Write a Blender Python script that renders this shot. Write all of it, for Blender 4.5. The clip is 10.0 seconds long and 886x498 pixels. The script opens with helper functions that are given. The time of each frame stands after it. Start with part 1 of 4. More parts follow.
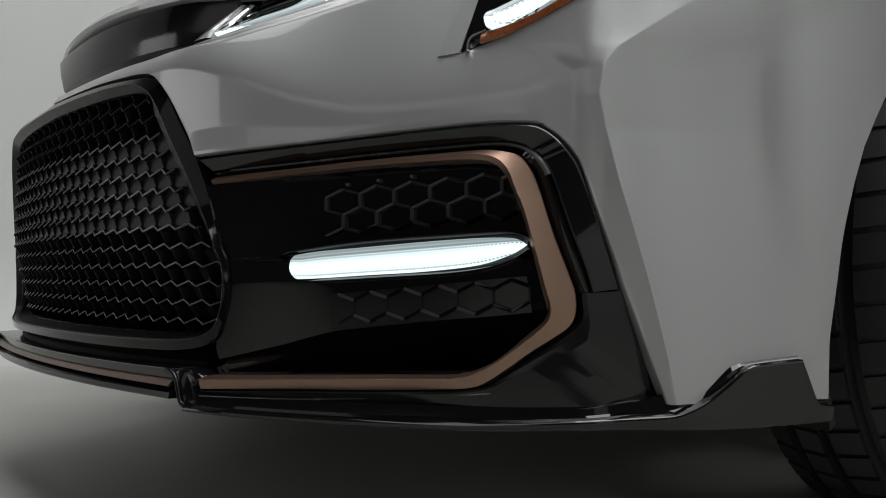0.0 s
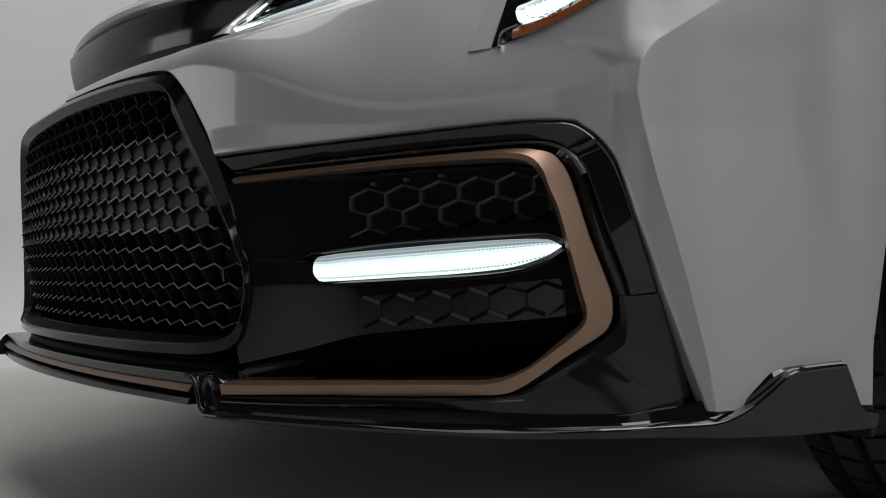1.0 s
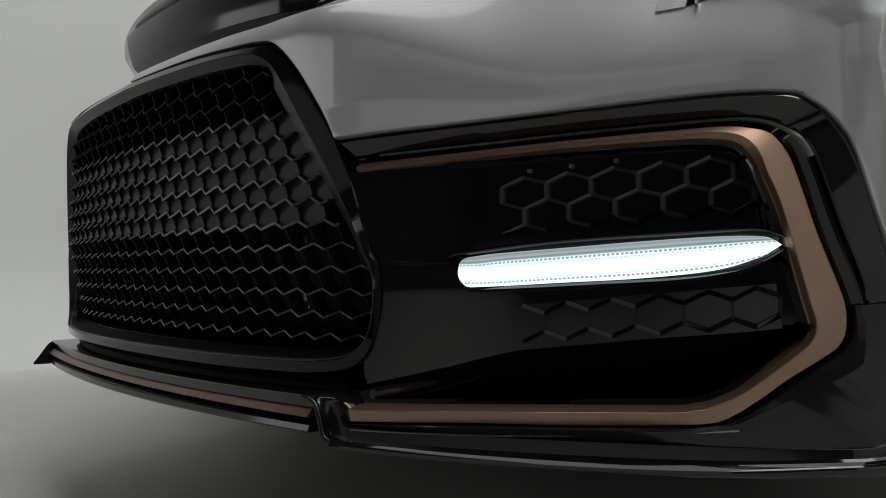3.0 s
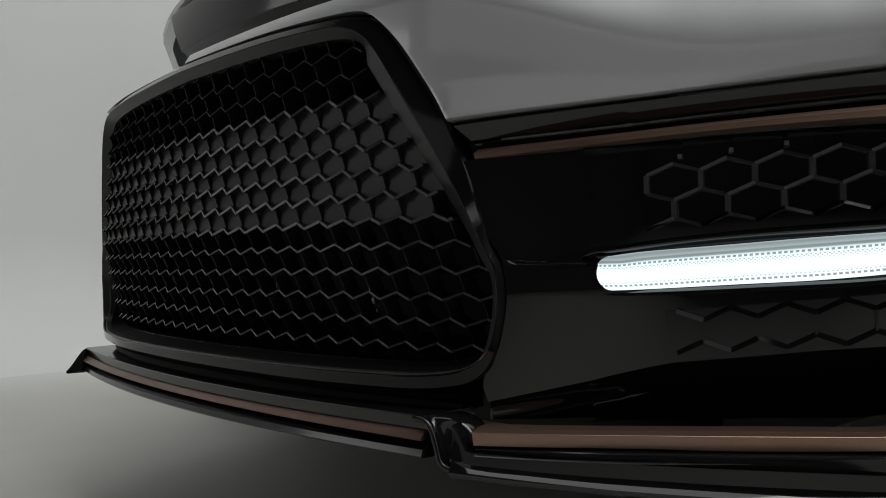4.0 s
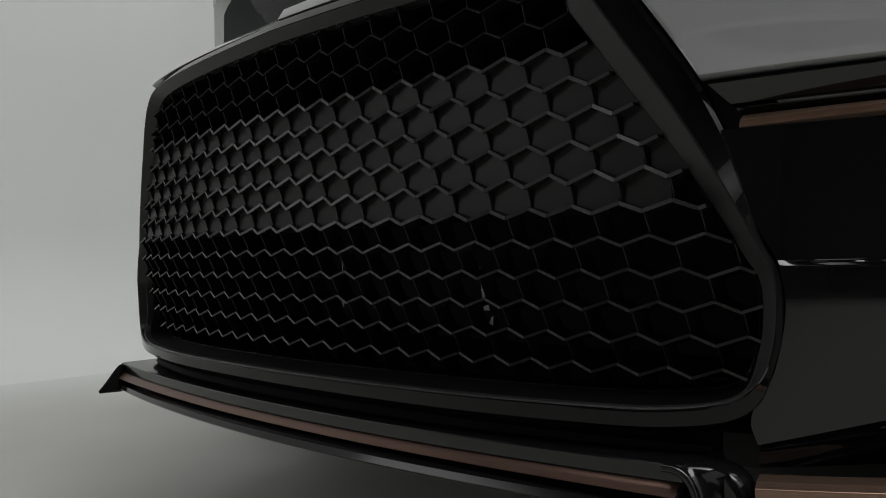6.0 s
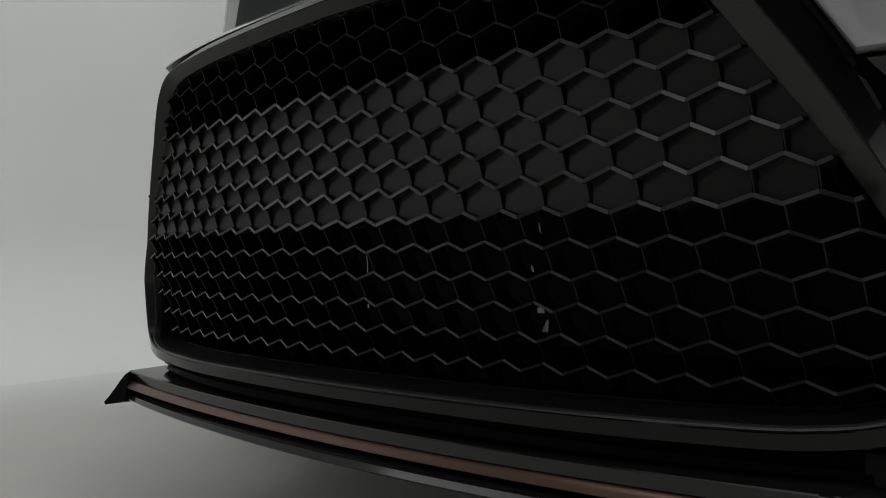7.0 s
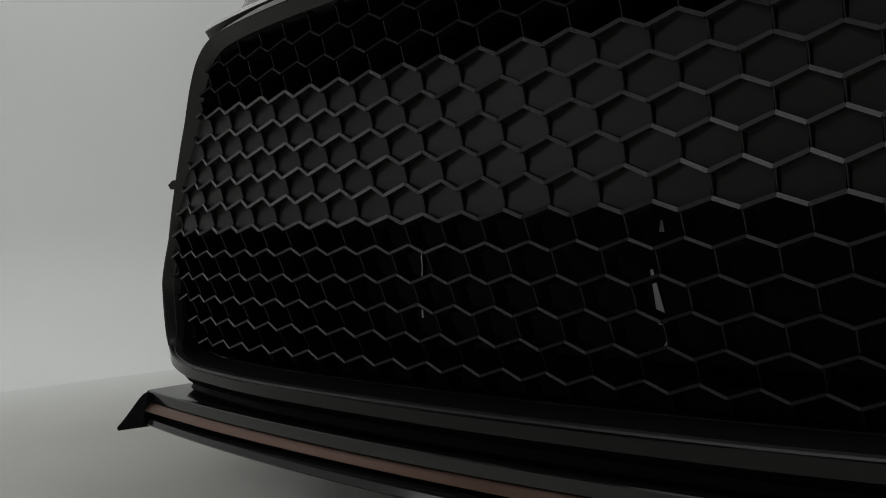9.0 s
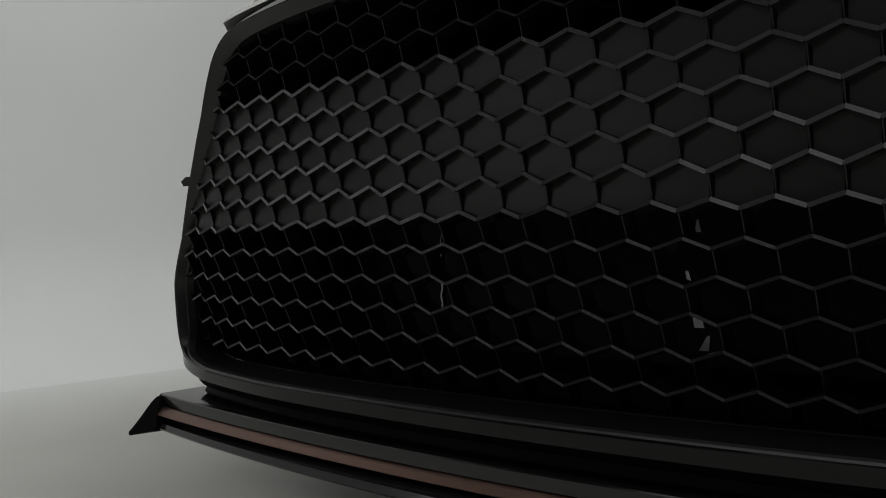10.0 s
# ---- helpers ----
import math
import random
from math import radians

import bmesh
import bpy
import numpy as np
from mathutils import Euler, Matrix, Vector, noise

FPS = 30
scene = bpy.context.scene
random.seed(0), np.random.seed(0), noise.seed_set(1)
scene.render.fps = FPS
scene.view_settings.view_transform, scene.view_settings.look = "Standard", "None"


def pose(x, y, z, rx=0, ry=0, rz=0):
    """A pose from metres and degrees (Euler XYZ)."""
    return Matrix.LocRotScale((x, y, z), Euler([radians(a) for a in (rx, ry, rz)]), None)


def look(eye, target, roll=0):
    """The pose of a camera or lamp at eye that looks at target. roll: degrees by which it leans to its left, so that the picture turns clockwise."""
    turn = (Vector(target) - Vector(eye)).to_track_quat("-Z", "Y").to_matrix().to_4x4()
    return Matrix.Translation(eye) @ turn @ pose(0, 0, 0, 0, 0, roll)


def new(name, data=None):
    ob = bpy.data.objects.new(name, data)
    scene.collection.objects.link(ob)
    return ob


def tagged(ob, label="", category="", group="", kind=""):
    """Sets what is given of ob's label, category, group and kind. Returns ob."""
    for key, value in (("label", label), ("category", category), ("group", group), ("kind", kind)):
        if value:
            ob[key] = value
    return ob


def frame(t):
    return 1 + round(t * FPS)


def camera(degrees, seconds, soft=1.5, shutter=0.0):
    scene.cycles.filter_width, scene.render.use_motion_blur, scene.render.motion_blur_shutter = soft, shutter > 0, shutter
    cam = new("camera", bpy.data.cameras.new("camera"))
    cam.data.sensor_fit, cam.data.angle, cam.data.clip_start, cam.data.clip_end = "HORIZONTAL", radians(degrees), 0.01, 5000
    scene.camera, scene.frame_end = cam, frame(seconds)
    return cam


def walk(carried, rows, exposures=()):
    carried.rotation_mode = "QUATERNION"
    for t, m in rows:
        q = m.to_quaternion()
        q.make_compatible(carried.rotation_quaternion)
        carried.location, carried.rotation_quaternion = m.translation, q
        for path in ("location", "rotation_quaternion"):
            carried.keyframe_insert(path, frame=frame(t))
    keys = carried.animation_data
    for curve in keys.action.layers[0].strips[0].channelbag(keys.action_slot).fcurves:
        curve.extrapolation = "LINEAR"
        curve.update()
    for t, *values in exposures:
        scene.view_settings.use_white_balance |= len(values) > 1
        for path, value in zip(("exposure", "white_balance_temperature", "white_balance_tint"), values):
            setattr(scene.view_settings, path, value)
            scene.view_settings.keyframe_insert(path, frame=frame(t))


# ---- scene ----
cam = camera(55.0, 10.0, soft=1.0)
PATH = [
    (0, (1.2926, -0.3621, 0.2748), (0.5239, 0.2770, 0.2996), -0.48),
    (0.5, (1.2768, -0.3655, 0.2764), (0.5091, 0.2748, 0.3012), -0.45),
    (1, (1.2536, -0.3691, 0.2784), (0.4859, 0.2713, 0.3017), -0.54),
    (1.5, (1.2204, -0.3743, 0.2814), (0.4532, 0.2668, 0.3022), -0.53),
    (2, (1.1771, -0.3796, 0.2847), (0.4097, 0.2614, 0.3022), -0.64),
    (3.5, (0.9815, -0.4083, 0.2905), (0.2196, 0.2393, 0.3045), -1.02),
    (4, (0.9083, -0.4172, 0.2934), (0.1497, 0.2343, 0.3042), -1.23),
    (4.5, (0.8378, -0.4257, 0.2964), (0.0858, 0.2335, 0.3036), -1.38),
    (5, (0.7813, -0.4335, 0.2971), (0.0334, 0.2303, 0.3044), -1.42),
    (5.5, (0.7216, -0.4398, 0.2974), (-0.0153, 0.2363, 0.3054), -1.40),
    (7, (0.5554, -0.4484, 0.3033), (-0.1438, 0.2665, 0.3037), -1.56),
    (7.5, (0.4981, -0.4529, 0.3034), (-0.1832, 0.2791, 0.3040), -1.48),
    (8, (0.4463, -0.4543, 0.3024), (-0.2155, 0.2953, 0.3053), -1.31),
    (8.5, (0.3937, -0.4548, 0.3013), (-0.2490, 0.3113, 0.3068), -1.10),
    (9, (0.3576, -0.4566, 0.3006), (-0.2801, 0.3136, 0.3072), -0.98),
    (9.5, (0.3307, -0.4564, 0.3002), (-0.3027, 0.3173, 0.3080), -0.80),
    (10, (0.3179, -0.4580, 0.3004), (-0.3109, 0.3195, 0.3076), -0.75),
]
EXPOSURES = [(0.0, 0.0), (10.0, 0.0)]
walk(cam, [(t, look(eye, target, roll)) for t, eye, target, roll in PATH], EXPOSURES)

# ---------------------------------------------------------------- light
world = bpy.data.worlds.new("studio_world")
scene.world = world
world.use_nodes = True
world.node_tree.nodes["Background"].inputs[0].default_value = (0.55, 0.6, 0.65, 1)
world.node_tree.nodes["Background"].inputs[1].default_value = 0.05


def area(name, where, target, sx, sy, watts, colour=(1, 1, 1)):
    lamp = bpy.data.lights.new(name, "AREA")
    lamp.shape, lamp.size, lamp.size_y, lamp.energy, lamp.color = "RECTANGLE", sx, sy, watts, colour
    ob = new(name, lamp)
    ob.matrix_world = look(where, target)
    return ob


area("overhead_softbox_lamp", (-0.1, 1.0, 3.6), (-0.1, 1.0, 0), 2.6, 3.4, 48, (1.0, 1.0, 1.0))
area("side_softbox_lamp", (3.4, 0.1, 3.6), (3.9, 0.1, 0), 1.6, 4.8, 138, (1.0, 1.0, 1.0))
area("front_softbox_lamp", (-1.85, -3.2, 1.15), (0.1, 0.0, 0.45), 1.7, 0.75, 5.6, (1.0, 1.0, 1.0))
# Broad front fill from no seen source, added to brighten the upright paint.
area("front_fill_lamp", (1.7, -4.3, 2.1), (1.6, 0.0, 0.9), 5.2, 1.7, 10, (1.0, 1.0, 1.0))
area("backdrop_lamp", (-1.5, 0.8, 3.4), (-2.8, 0.8, 0.9), 0.8, 6.4, 29, (1.0, 1.0, 0.99))


# ---------------------------------------------------------------- materials
def material(name, colour, rough, metal=0.0, coat=0.0, coat_rough=0.03, vary=0.06, scale=30.0, bump=0.0, bump_scale=400.0, spec=0.5, rough_vary=0.05):
    m = bpy.data.materials.new(name)
    m.use_nodes = True
    nt = m.node_tree
    b = nt.nodes["Principled BSDF"]
    b.inputs["Metallic"].default_value = metal
    b.inputs["Coat Weight"].default_value = coat
    b.inputs["Coat Roughness"].default_value = coat_rough
    b.inputs["Specular IOR Level"].default_value = spec
    tc = nt.nodes.new("ShaderNodeTexCoord")
    n1 = nt.nodes.new("ShaderNodeTexNoise")
    n1.inputs["Scale"].default_value, n1.inputs["Detail"].default_value = scale, 6
    nt.links.new(tc.outputs["Object"], n1.inputs["Vector"])
    ramp = nt.nodes.new("ShaderNodeMapRange")
    ramp.inputs[1].default_value, ramp.inputs[2].default_value = 0.3, 0.7
    ramp.inputs[3].default_value, ramp.inputs[4].default_value = 1 - vary, 1 + vary
    nt.links.new(n1.outputs[0], ramp.inputs[0])
    mix = nt.nodes.new("ShaderNodeVectorMath")
    mix.operation = "SCALE"
    mix.inputs[0].default_value = colour
    nt.links.new(ramp.outputs[0], mix.inputs["Scale"])
    nt.links.new(mix.outputs[0], b.inputs["Base Color"])
    r = nt.nodes.new("ShaderNodeMapRange")
    r.inputs[3].default_value, r.inputs[4].default_value = max(0.01, rough - rough_vary), rough + rough_vary
    nt.links.new(n1.outputs[0], r.inputs[0])
    nt.links.new(r.outputs[0], b.inputs["Roughness"])
    if bump:
        n2 = nt.nodes.new("ShaderNodeTexNoise")
        n2.inputs["Scale"].default_value, n2.inputs["Detail"].default_value = bump_scale, 3
        nt.links.new(tc.outputs["Object"], n2.inputs["Vector"])
        bp = nt.nodes.new("ShaderNodeBump")
        bp.inputs["Strength"].default_value, bp.inputs["Distance"].default_value = bump, 0.001
        nt.links.new(n2.outputs[0], bp.inputs["Height"])
        nt.links.new(bp.outputs[0], b.inputs["Normal"])
    return m


PAINT = material("grey_metallic_paint", (0.335, 0.340, 0.342), 0.36, metal=0.4, coat=1.0, coat_rough=0.055, vary=0.03, scale=900, rough_vary=0.03)
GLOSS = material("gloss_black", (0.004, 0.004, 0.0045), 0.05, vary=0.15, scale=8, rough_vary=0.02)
FRAME = material("frame_black", (0.004, 0.004, 0.0045), 0.06, vary=0.15, scale=8, rough_vary=0.02, spec=0.25)
CORNER = material("black_panel", (0.006, 0.006, 0.0065), 0.17, vary=0.15, scale=8, rough_vary=0.03, spec=0.4)
SPLIT = material("splitter_black", (0.006, 0.0056, 0.0064), 0.11, vary=0.15, scale=12, spec=0.5)
BEZEL = material("satin_bezel", (0.022, 0.022, 0.022), 0.36, vary=0.12, scale=20, spec=0.4)
# Mesh webs: the darkness of their sideways faces is put into the colour.
WEB = material("grained_black_shaded", (0.006, 0.006, 0.006), 0.36, vary=0.15, scale=40, bump=0.06, bump_scale=1200, spec=0.3)
INNER = material("matt_black", (0.003, 0.003, 0.003), 0.6, vary=0.2, scale=20, spec=0.10)
SATIN = material("satin_black", (0.012, 0.012, 0.013), 0.34, vary=0.15, scale=12, bump=0.05, bump_scale=900)
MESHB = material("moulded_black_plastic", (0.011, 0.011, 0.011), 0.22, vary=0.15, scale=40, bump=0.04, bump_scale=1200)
CELL = material("matt_grey_plastic", (0.0130, 0.0130, 0.0128), 0.36, vary=0.1, scale=60, bump=0.08, bump_scale=1500, spec=0.24)
BRONZE = material("satin_bronze", (0.27, 0.175, 0.130), 0.42, metal=0.9, vary=0.06, scale=700, rough_vary=0.04)
# Same bronze as the trim, darkened in colour for its dark reflections.
STRIPE = material("bronze_shaded", (0.20, 0.122, 0.098), 0.32, metal=0.85, vary=0.06, scale=700, rough_vary=0.04)
RIBS = material("satin_grey_plastic", (0.09, 0.091, 0.092), 0.26, vary=0.15, scale=40)
# One black rib plastic in lit copies: light by facing put into the colour.
RIB_MID = material("rib_black_half_lit", (0.030, 0.030, 0.031), 0.30, vary=0.15, scale=40)
RIB_LIT = material("rib_black_lit", (0.030, 0.030, 0.031), 0.12, vary=0.15, scale=40)
INSET = material("grained_black_inset", (0.008, 0.008, 0.0085), 0.16, vary=0.15, scale=12, bump=0.04, bump_scale=1500)
RUBBER = material("tyre_rubber", (0.008, 0.008, 0.009), 0.6, vary=0.2, scale=20, bump=0.2, bump_scale=700)
CHROME = material("chrome", (0.75, 0.76, 0.78), 0.12, metal=1.0, vary=0.02)
AMBER = material("amber_plastic", (0.20, 0.055, 0.016), 0.2, coat=1.0, vary=0.25, scale=220, bump=0.5, bump_scale=350)
LAMPIN = material("lamp_interior", (0.08, 0.085, 0.09), 0.25, metal=0.6, vary=0.2, scale=60)
ALLOY = material("machined_alloy", (0.45, 0.45, 0.46), 0.3, metal=1.0)
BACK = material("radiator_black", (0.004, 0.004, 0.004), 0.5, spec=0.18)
# Yellowish grey floor, its colour darkened for the dimmer light on it.
FLOOR = material("studio_floor_falloff", (0.415, 0.417, 0.388), 0.6, vary=0.05, scale=3, bump=0.03, bump_scale=120)
# colour pales to the wall's tone near its foot, light falloff put into it
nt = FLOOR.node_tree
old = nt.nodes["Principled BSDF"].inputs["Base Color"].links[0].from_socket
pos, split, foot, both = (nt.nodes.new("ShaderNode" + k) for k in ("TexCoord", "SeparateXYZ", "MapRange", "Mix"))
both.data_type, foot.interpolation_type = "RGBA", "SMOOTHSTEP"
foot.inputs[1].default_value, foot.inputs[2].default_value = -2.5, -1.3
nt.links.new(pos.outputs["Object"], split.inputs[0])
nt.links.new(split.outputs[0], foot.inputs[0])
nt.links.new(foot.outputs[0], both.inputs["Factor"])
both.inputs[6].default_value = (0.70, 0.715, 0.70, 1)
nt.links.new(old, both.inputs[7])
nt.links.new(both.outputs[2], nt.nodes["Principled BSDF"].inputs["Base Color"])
CYC = material("studio_paint", (0.70, 0.715, 0.70), 0.7, vary=0.02, scale=1.5, bump=0.03, bump_scale=80)
DARK = material("studio_black_drape", (0.07, 0.07, 0.07), 0.9)


def glow_material(name, colour, strength, pitch=0.0038):
    """A lit light guide, u in metres along it, v across: a bright middle between rows of beads, and a clear strip along the top."""
    m = bpy.data.materials.new(name)
    m.use_nodes = True
    nt = m.node_tree
    b = nt.nodes["Principled BSDF"]
    b.inputs["Base Color"].default_value = (0.10, 0.14, 0.16, 1)
    b.inputs["Roughness"].default_value = 0.12
    b.inputs["Coat Weight"].default_value = 1
    b.inputs["Emission Color"].default_value = (*colour, 1)
    uv = nt.nodes.new("ShaderNodeUVMap")
    sep = nt.nodes.new("ShaderNodeSeparateXYZ")
    nt.links.new(uv.outputs[0], sep.inputs[0])

    def math_node(op, one, two):
        n = nt.nodes.new("ShaderNodeMath")
        n.operation = op
        for k, v in enumerate((one, two)):
            if isinstance(v, (int, float)):
                n.inputs[k].default_value = v
            else:
                nt.links.new(v, n.inputs[k])
        return n.outputs[0]

    def ramp(stops):
        n = nt.nodes.new("ShaderNodeValToRGB")
        n.color_ramp.elements.remove(n.color_ramp.elements[1])
        for k, (at, v) in enumerate(stops):
            e = n.color_ramp.elements[0] if k == 0 else n.color_ramp.elements.new(at)
            e.position, e.color = at, (v, v, v, 1)
        nt.links.new(sep.outputs[1], n.inputs[0])
        return n.outputs[0]

    level = ramp([(0, .75), (.06, .95), (.20, .95), (.40, 1.25), (.56, 1.1), (.72, .80), (.77, .60), (.79, .22), (.84, .16), (.87, .34), (.96, .20), (1, .35)])
    rows = ramp([(0, 0), (.10, 0), (.11, 1), (.155, 1), (.165, 0), (.685, 0), (.695, 1), (.74, 1), (.75, 0)])
    fine = ramp([(0, 0), (.18, 0), (.19, .8), (.25, .5), (.28, 0), (.47, 0), (.50, .5), (.66, .9), (.67, 0)])
    along = math_node("SINE", math_node("MULTIPLY", sep.outputs[0], 2 * math.pi / pitch), 0)
    twice = math_node("SINE", math_node("MULTIPLY", sep.outputs[0], 2.6 * math.pi / pitch), 0)
    up = math_node("SINE", math_node("MULTIPLY", sep.outputs[1], 2 * math.pi * 13), 0)
    bead = math_node("MULTIPLY", math_node("GREATER_THAN", along, -.35), rows)
    grain = math_node("MULTIPLY", math_node("GREATER_THAN", math_node("MULTIPLY", twice, up), .1), fine)
    dark = math_node("SUBTRACT", 1.0, math_node("ADD", math_node("MULTIPLY", bead, .72), math_node("MULTIPLY", grain, .7)))
    nt.links.new(math_node("MULTIPLY", math_node("MULTIPLY", level, dark), strength), b.inputs["Emission Strength"])
    return m


GLOW = glow_material("lit_light_guide", (0.84, 0.98, 1.0), 1.3)
GLOWH = glow_material("lit_headlamp_guide", (0.84, 0.97, 1.0), 1.5, 0.006)

# ---------------------------------------------------------------- the car's skin
# Plan of the nose, from the centre line round the corner to the wheel arch.
PLAN = [(0, -.017), (.2, -.009), (.33, .011), (.3945, .0275), (.45, .0478), (.50, .070), (.55, .0955), (.60, .122), (.70, .180), (.745, .2155), (.768, .2375), (.7735, .2435), (.7765, .249), (.786, .269),
        (.81, .320), (.855, .380), (.90, .435), (.93, .52), (.94, .62), (.945, .72), (.945, 1.3)]


def smooth_line(points, steps):
    """A Catmull-Rom line through points."""
    p = np.array(points, float)
    p = np.vstack([2 * p[0] - p[1], p, 2 * p[-1] - p[-2]])
    u = np.linspace(0, 1, steps, endpoint=False)[:, None]
    out = []
    for i in range(1, len(p) - 2):
        a, b, c, e = p[i - 1:i + 3]
        out.append(.5 * (2 * b + (c - a) * u + (2 * a - 5 * b + 4 * c - e) * u ** 2 + (3 * b - a - 3 * c + e) * u ** 3))
    return np.vstack([*out, p[-2:-1]])


_plan = np.array([[-PLAN[1][0], PLAN[1][1]], *PLAN])
SKIN = smooth_line(_plan, 24)[24:]
ARC = np.r_[0, np.cumsum(np.hypot(*np.diff(SKIN, axis=0).T))]
ARC = ARC + .00484 * np.minimum(1, ARC / .5123)
FAR_Z = [.19, .21, .245, .275, .30, .32, .36, .40, .43, .46, .48, .50, .52]
FAR_IN = [.005, .0076, .0057, .0038, .0057, .0091, .0086, .008, .0066, .0032, .0013, .0, .0]
FAR_EDGE = [.42, .442, .450, .452, .443, .434, .412, .388, .368, .348, .333, .31, .31]


def skin(q, z, d=0.0):
    """A place on the nose: q metres round from the centre line, z up, d proud of the skin."""
    a, e = abs(q), 2e-3
    at = lambda v: np.array([np.interp(v, ARC, SKIN[:, 0]), np.interp(v, ARC, SKIN[:, 1])])
    p, t = at(a), at(a + e) - at(max(a - e, 0.0))
    if a < e:
        t = np.array([1.0, 0.0])
    t /= np.hypot(*t)
    p = p + np.array([t[1], -t[0]]) * d
    back = inward = 0.0
    if q < 0:
        # the far edge lies a little further in, and what is beyond it falls back out of sight
        inward = float(np.interp(z, FAR_Z, FAR_IN)) * min(1.0, max(0.0, (a - .24) / .12))
        back = 1.0 * max(0.0, a - float(np.interp(z, FAR_Z, FAR_EDGE)))
    return np.array([p[0] if q >= 0 else inward - p[0], p[1] + .07 * inward + back, z])


def mesh_object(name, verts, faces, mat, parent=None, label="", angle=38):
    me = bpy.data.meshes.new(name)
    me.from_pydata([tuple(float(c) for c in v) for v in verts], [], faces)
    bm = bmesh.new()
    bm.from_mesh(me)
    bmesh.ops.remove_doubles(bm, verts=bm.verts, dist=2e-5)
    bmesh.ops.recalc_face_normals(bm, faces=bm.faces)
    bm.to_mesh(me)
    bm.free()
    me.shade_smooth()
    me.set_sharp_from_angle(angle=radians(angle))
    me.materials.append(mat)
    ob = new(name, me)
    if parent:
        ob.parent = parent
    if label:
        tagged(ob, label)
    return ob


class Build:
    """Gathers grids of points into one mesh."""

    def __init__(self):
        self.v, self.f = [], []

    def grid(self, g, wrap=False):
        n, m, base = len(g), len(g[0]), len(self.v)
        self.v += [p for row in g for p in row]
        for i in range(n if wrap else n - 1):
            for j in range(m - 1):
                k = (i + 1) % n
                self.f.append((base + i * m + j, base + k * m + j, base + k * m + j + 1, base + i * m + j + 1))
        return self

    def solid(self, front, back):
        self.grid(front).grid(back)
        self.grid([front[0], back[0]]).grid([front[-1], back[-1]])
        self.grid([[r[0] for r in front], [r[0] for r in back]]).grid([[r[-1] for r in front], [r[-1] for r in back]])
        return self

    def box(self, corners):
        b = len(self.v)
        self.v += list(corners)
        self.f += [tuple(b + i for i in f) for f in ((0, 1, 2, 3), (7, 6, 5, 4), (0, 4, 5, 1), (1, 5, 6, 2), (2, 6, 7, 3), (3, 7, 4, 0))]
        return self

    def done(self, name, mat, parent=None, label="", angle=38):
        return mesh_object(name, self.v, self.f, mat, parent, label, angle)


def dense(line, steps, sharp=()):
    """Smooth line with corners kept at the indices in sharp."""
    cuts = [0, *sharp, len(line) - 1]
    out = []
    for a, b in zip(cuts, cuts[1:]):
        piece = smooth_line(line[a:b + 1], steps) if b > a else np.array(line[a:b + 1], float)
        out.append(piece if not out else piece[1:])
    return np.vstack(out)


def ruled(a, b, profile, side=1, th=0.006, place=None):
    """A solid strip between two lines of (q, z); profile: (v across, d proud) pairs; place: extra d by (q, z, v)."""
    front, back = [], []
    for (qa, za), (qb, zb) in zip(a, b):
        rf, rb = [], []
        for v, d in profile:
            q, z = qa + (qb - qa) * v, za + (zb - za) * v
            dd = d + (place(q, z, v) if place else 0.0)
            rf.append(skin(side * q, z, dd))
            rb.append(skin(side * q, z, dd - th))
        front.append(rf)
        back.append(rb)
    return front, back


def fade(x, a, b):
    u = min(1.0, max(0.0, (x - a) / (b - a)))
    return u * u * (3 - 2 * u)


GROUND = -.06
car = tagged(new("car"), "grey car with gloss black grille and bronze front trim", "car")

# ---------------------------------------------------------------- bumper and fender skin
NOSE_LOW = [(0, .5175), (.15, .5155), (.25, .512), (.300, .5095), (.327, .502), (.356, .4755), (.382, .440), (.4066, .402),
            (.458, .4033), (.524, .405), (.622, .4087), (.700, .412), (.739, .4133), (.775, .413), (.799, .411)]
NOSE_TOP = [(0, 0.5303), (.15, 0.5307), (.25, 0.5310), (0.2976, 0.5313), (0.3381, 0.5353), (0.3714, 0.5396), (0.3970, 0.5450), (0.4218, 0.5515), (0.4465, 0.5606), (0.5098, 0.5770), (0.5999, 0.5954), (.74, .62), (.77, .62), (.785, .62), (.80, .62)]
SEAM = [(.911, .150), (.8955, .200), (.8765, .255), (.867, .287), (.852, .330), (.838, .369), (.831, .383), (.817, .399), (.799, .411)]
ARCH = [(1.0755, .150), (1.0785, .206), (1.087, .249), (1.096, .298), (1.1015, .32), (1.1127, .357), (1.126, .392), (1.142, .42), (1.155, .44)]
CREASE_Z = [.15, .189, .265, .357, .400, .437, .465, .482, .518, .544, .60]
CREASE_Q = [.922, .916, .898, .874, .864, .857, .862, .877, .936, .982, 1.06]


FOLD_Q, FOLD_Z = smooth_line([(.70, .432), (.78, .437), (.83, .446), (.858, .461), (.877, .480), (.938, .518), (.984, .544), (1.06, .590), (1.35, .74)], 12).T


def lean_back(q, z):
    """How far the skin falls back above the grille, below the lamps and above the fender crease."""
    w, f = fade(q, .35, .64), fade(q, .70, .872)
    z0 = .506 - .074 * w if q < .70 else float(np.interp(q, FOLD_Q, FOLD_Z))
    k = (1.12 - .55 * w) * (1 - f) + .05 * f
    h = max(0.0, z - z0)
    return -k * h * h / (h + .030 * (1 - f) + .016 * f)


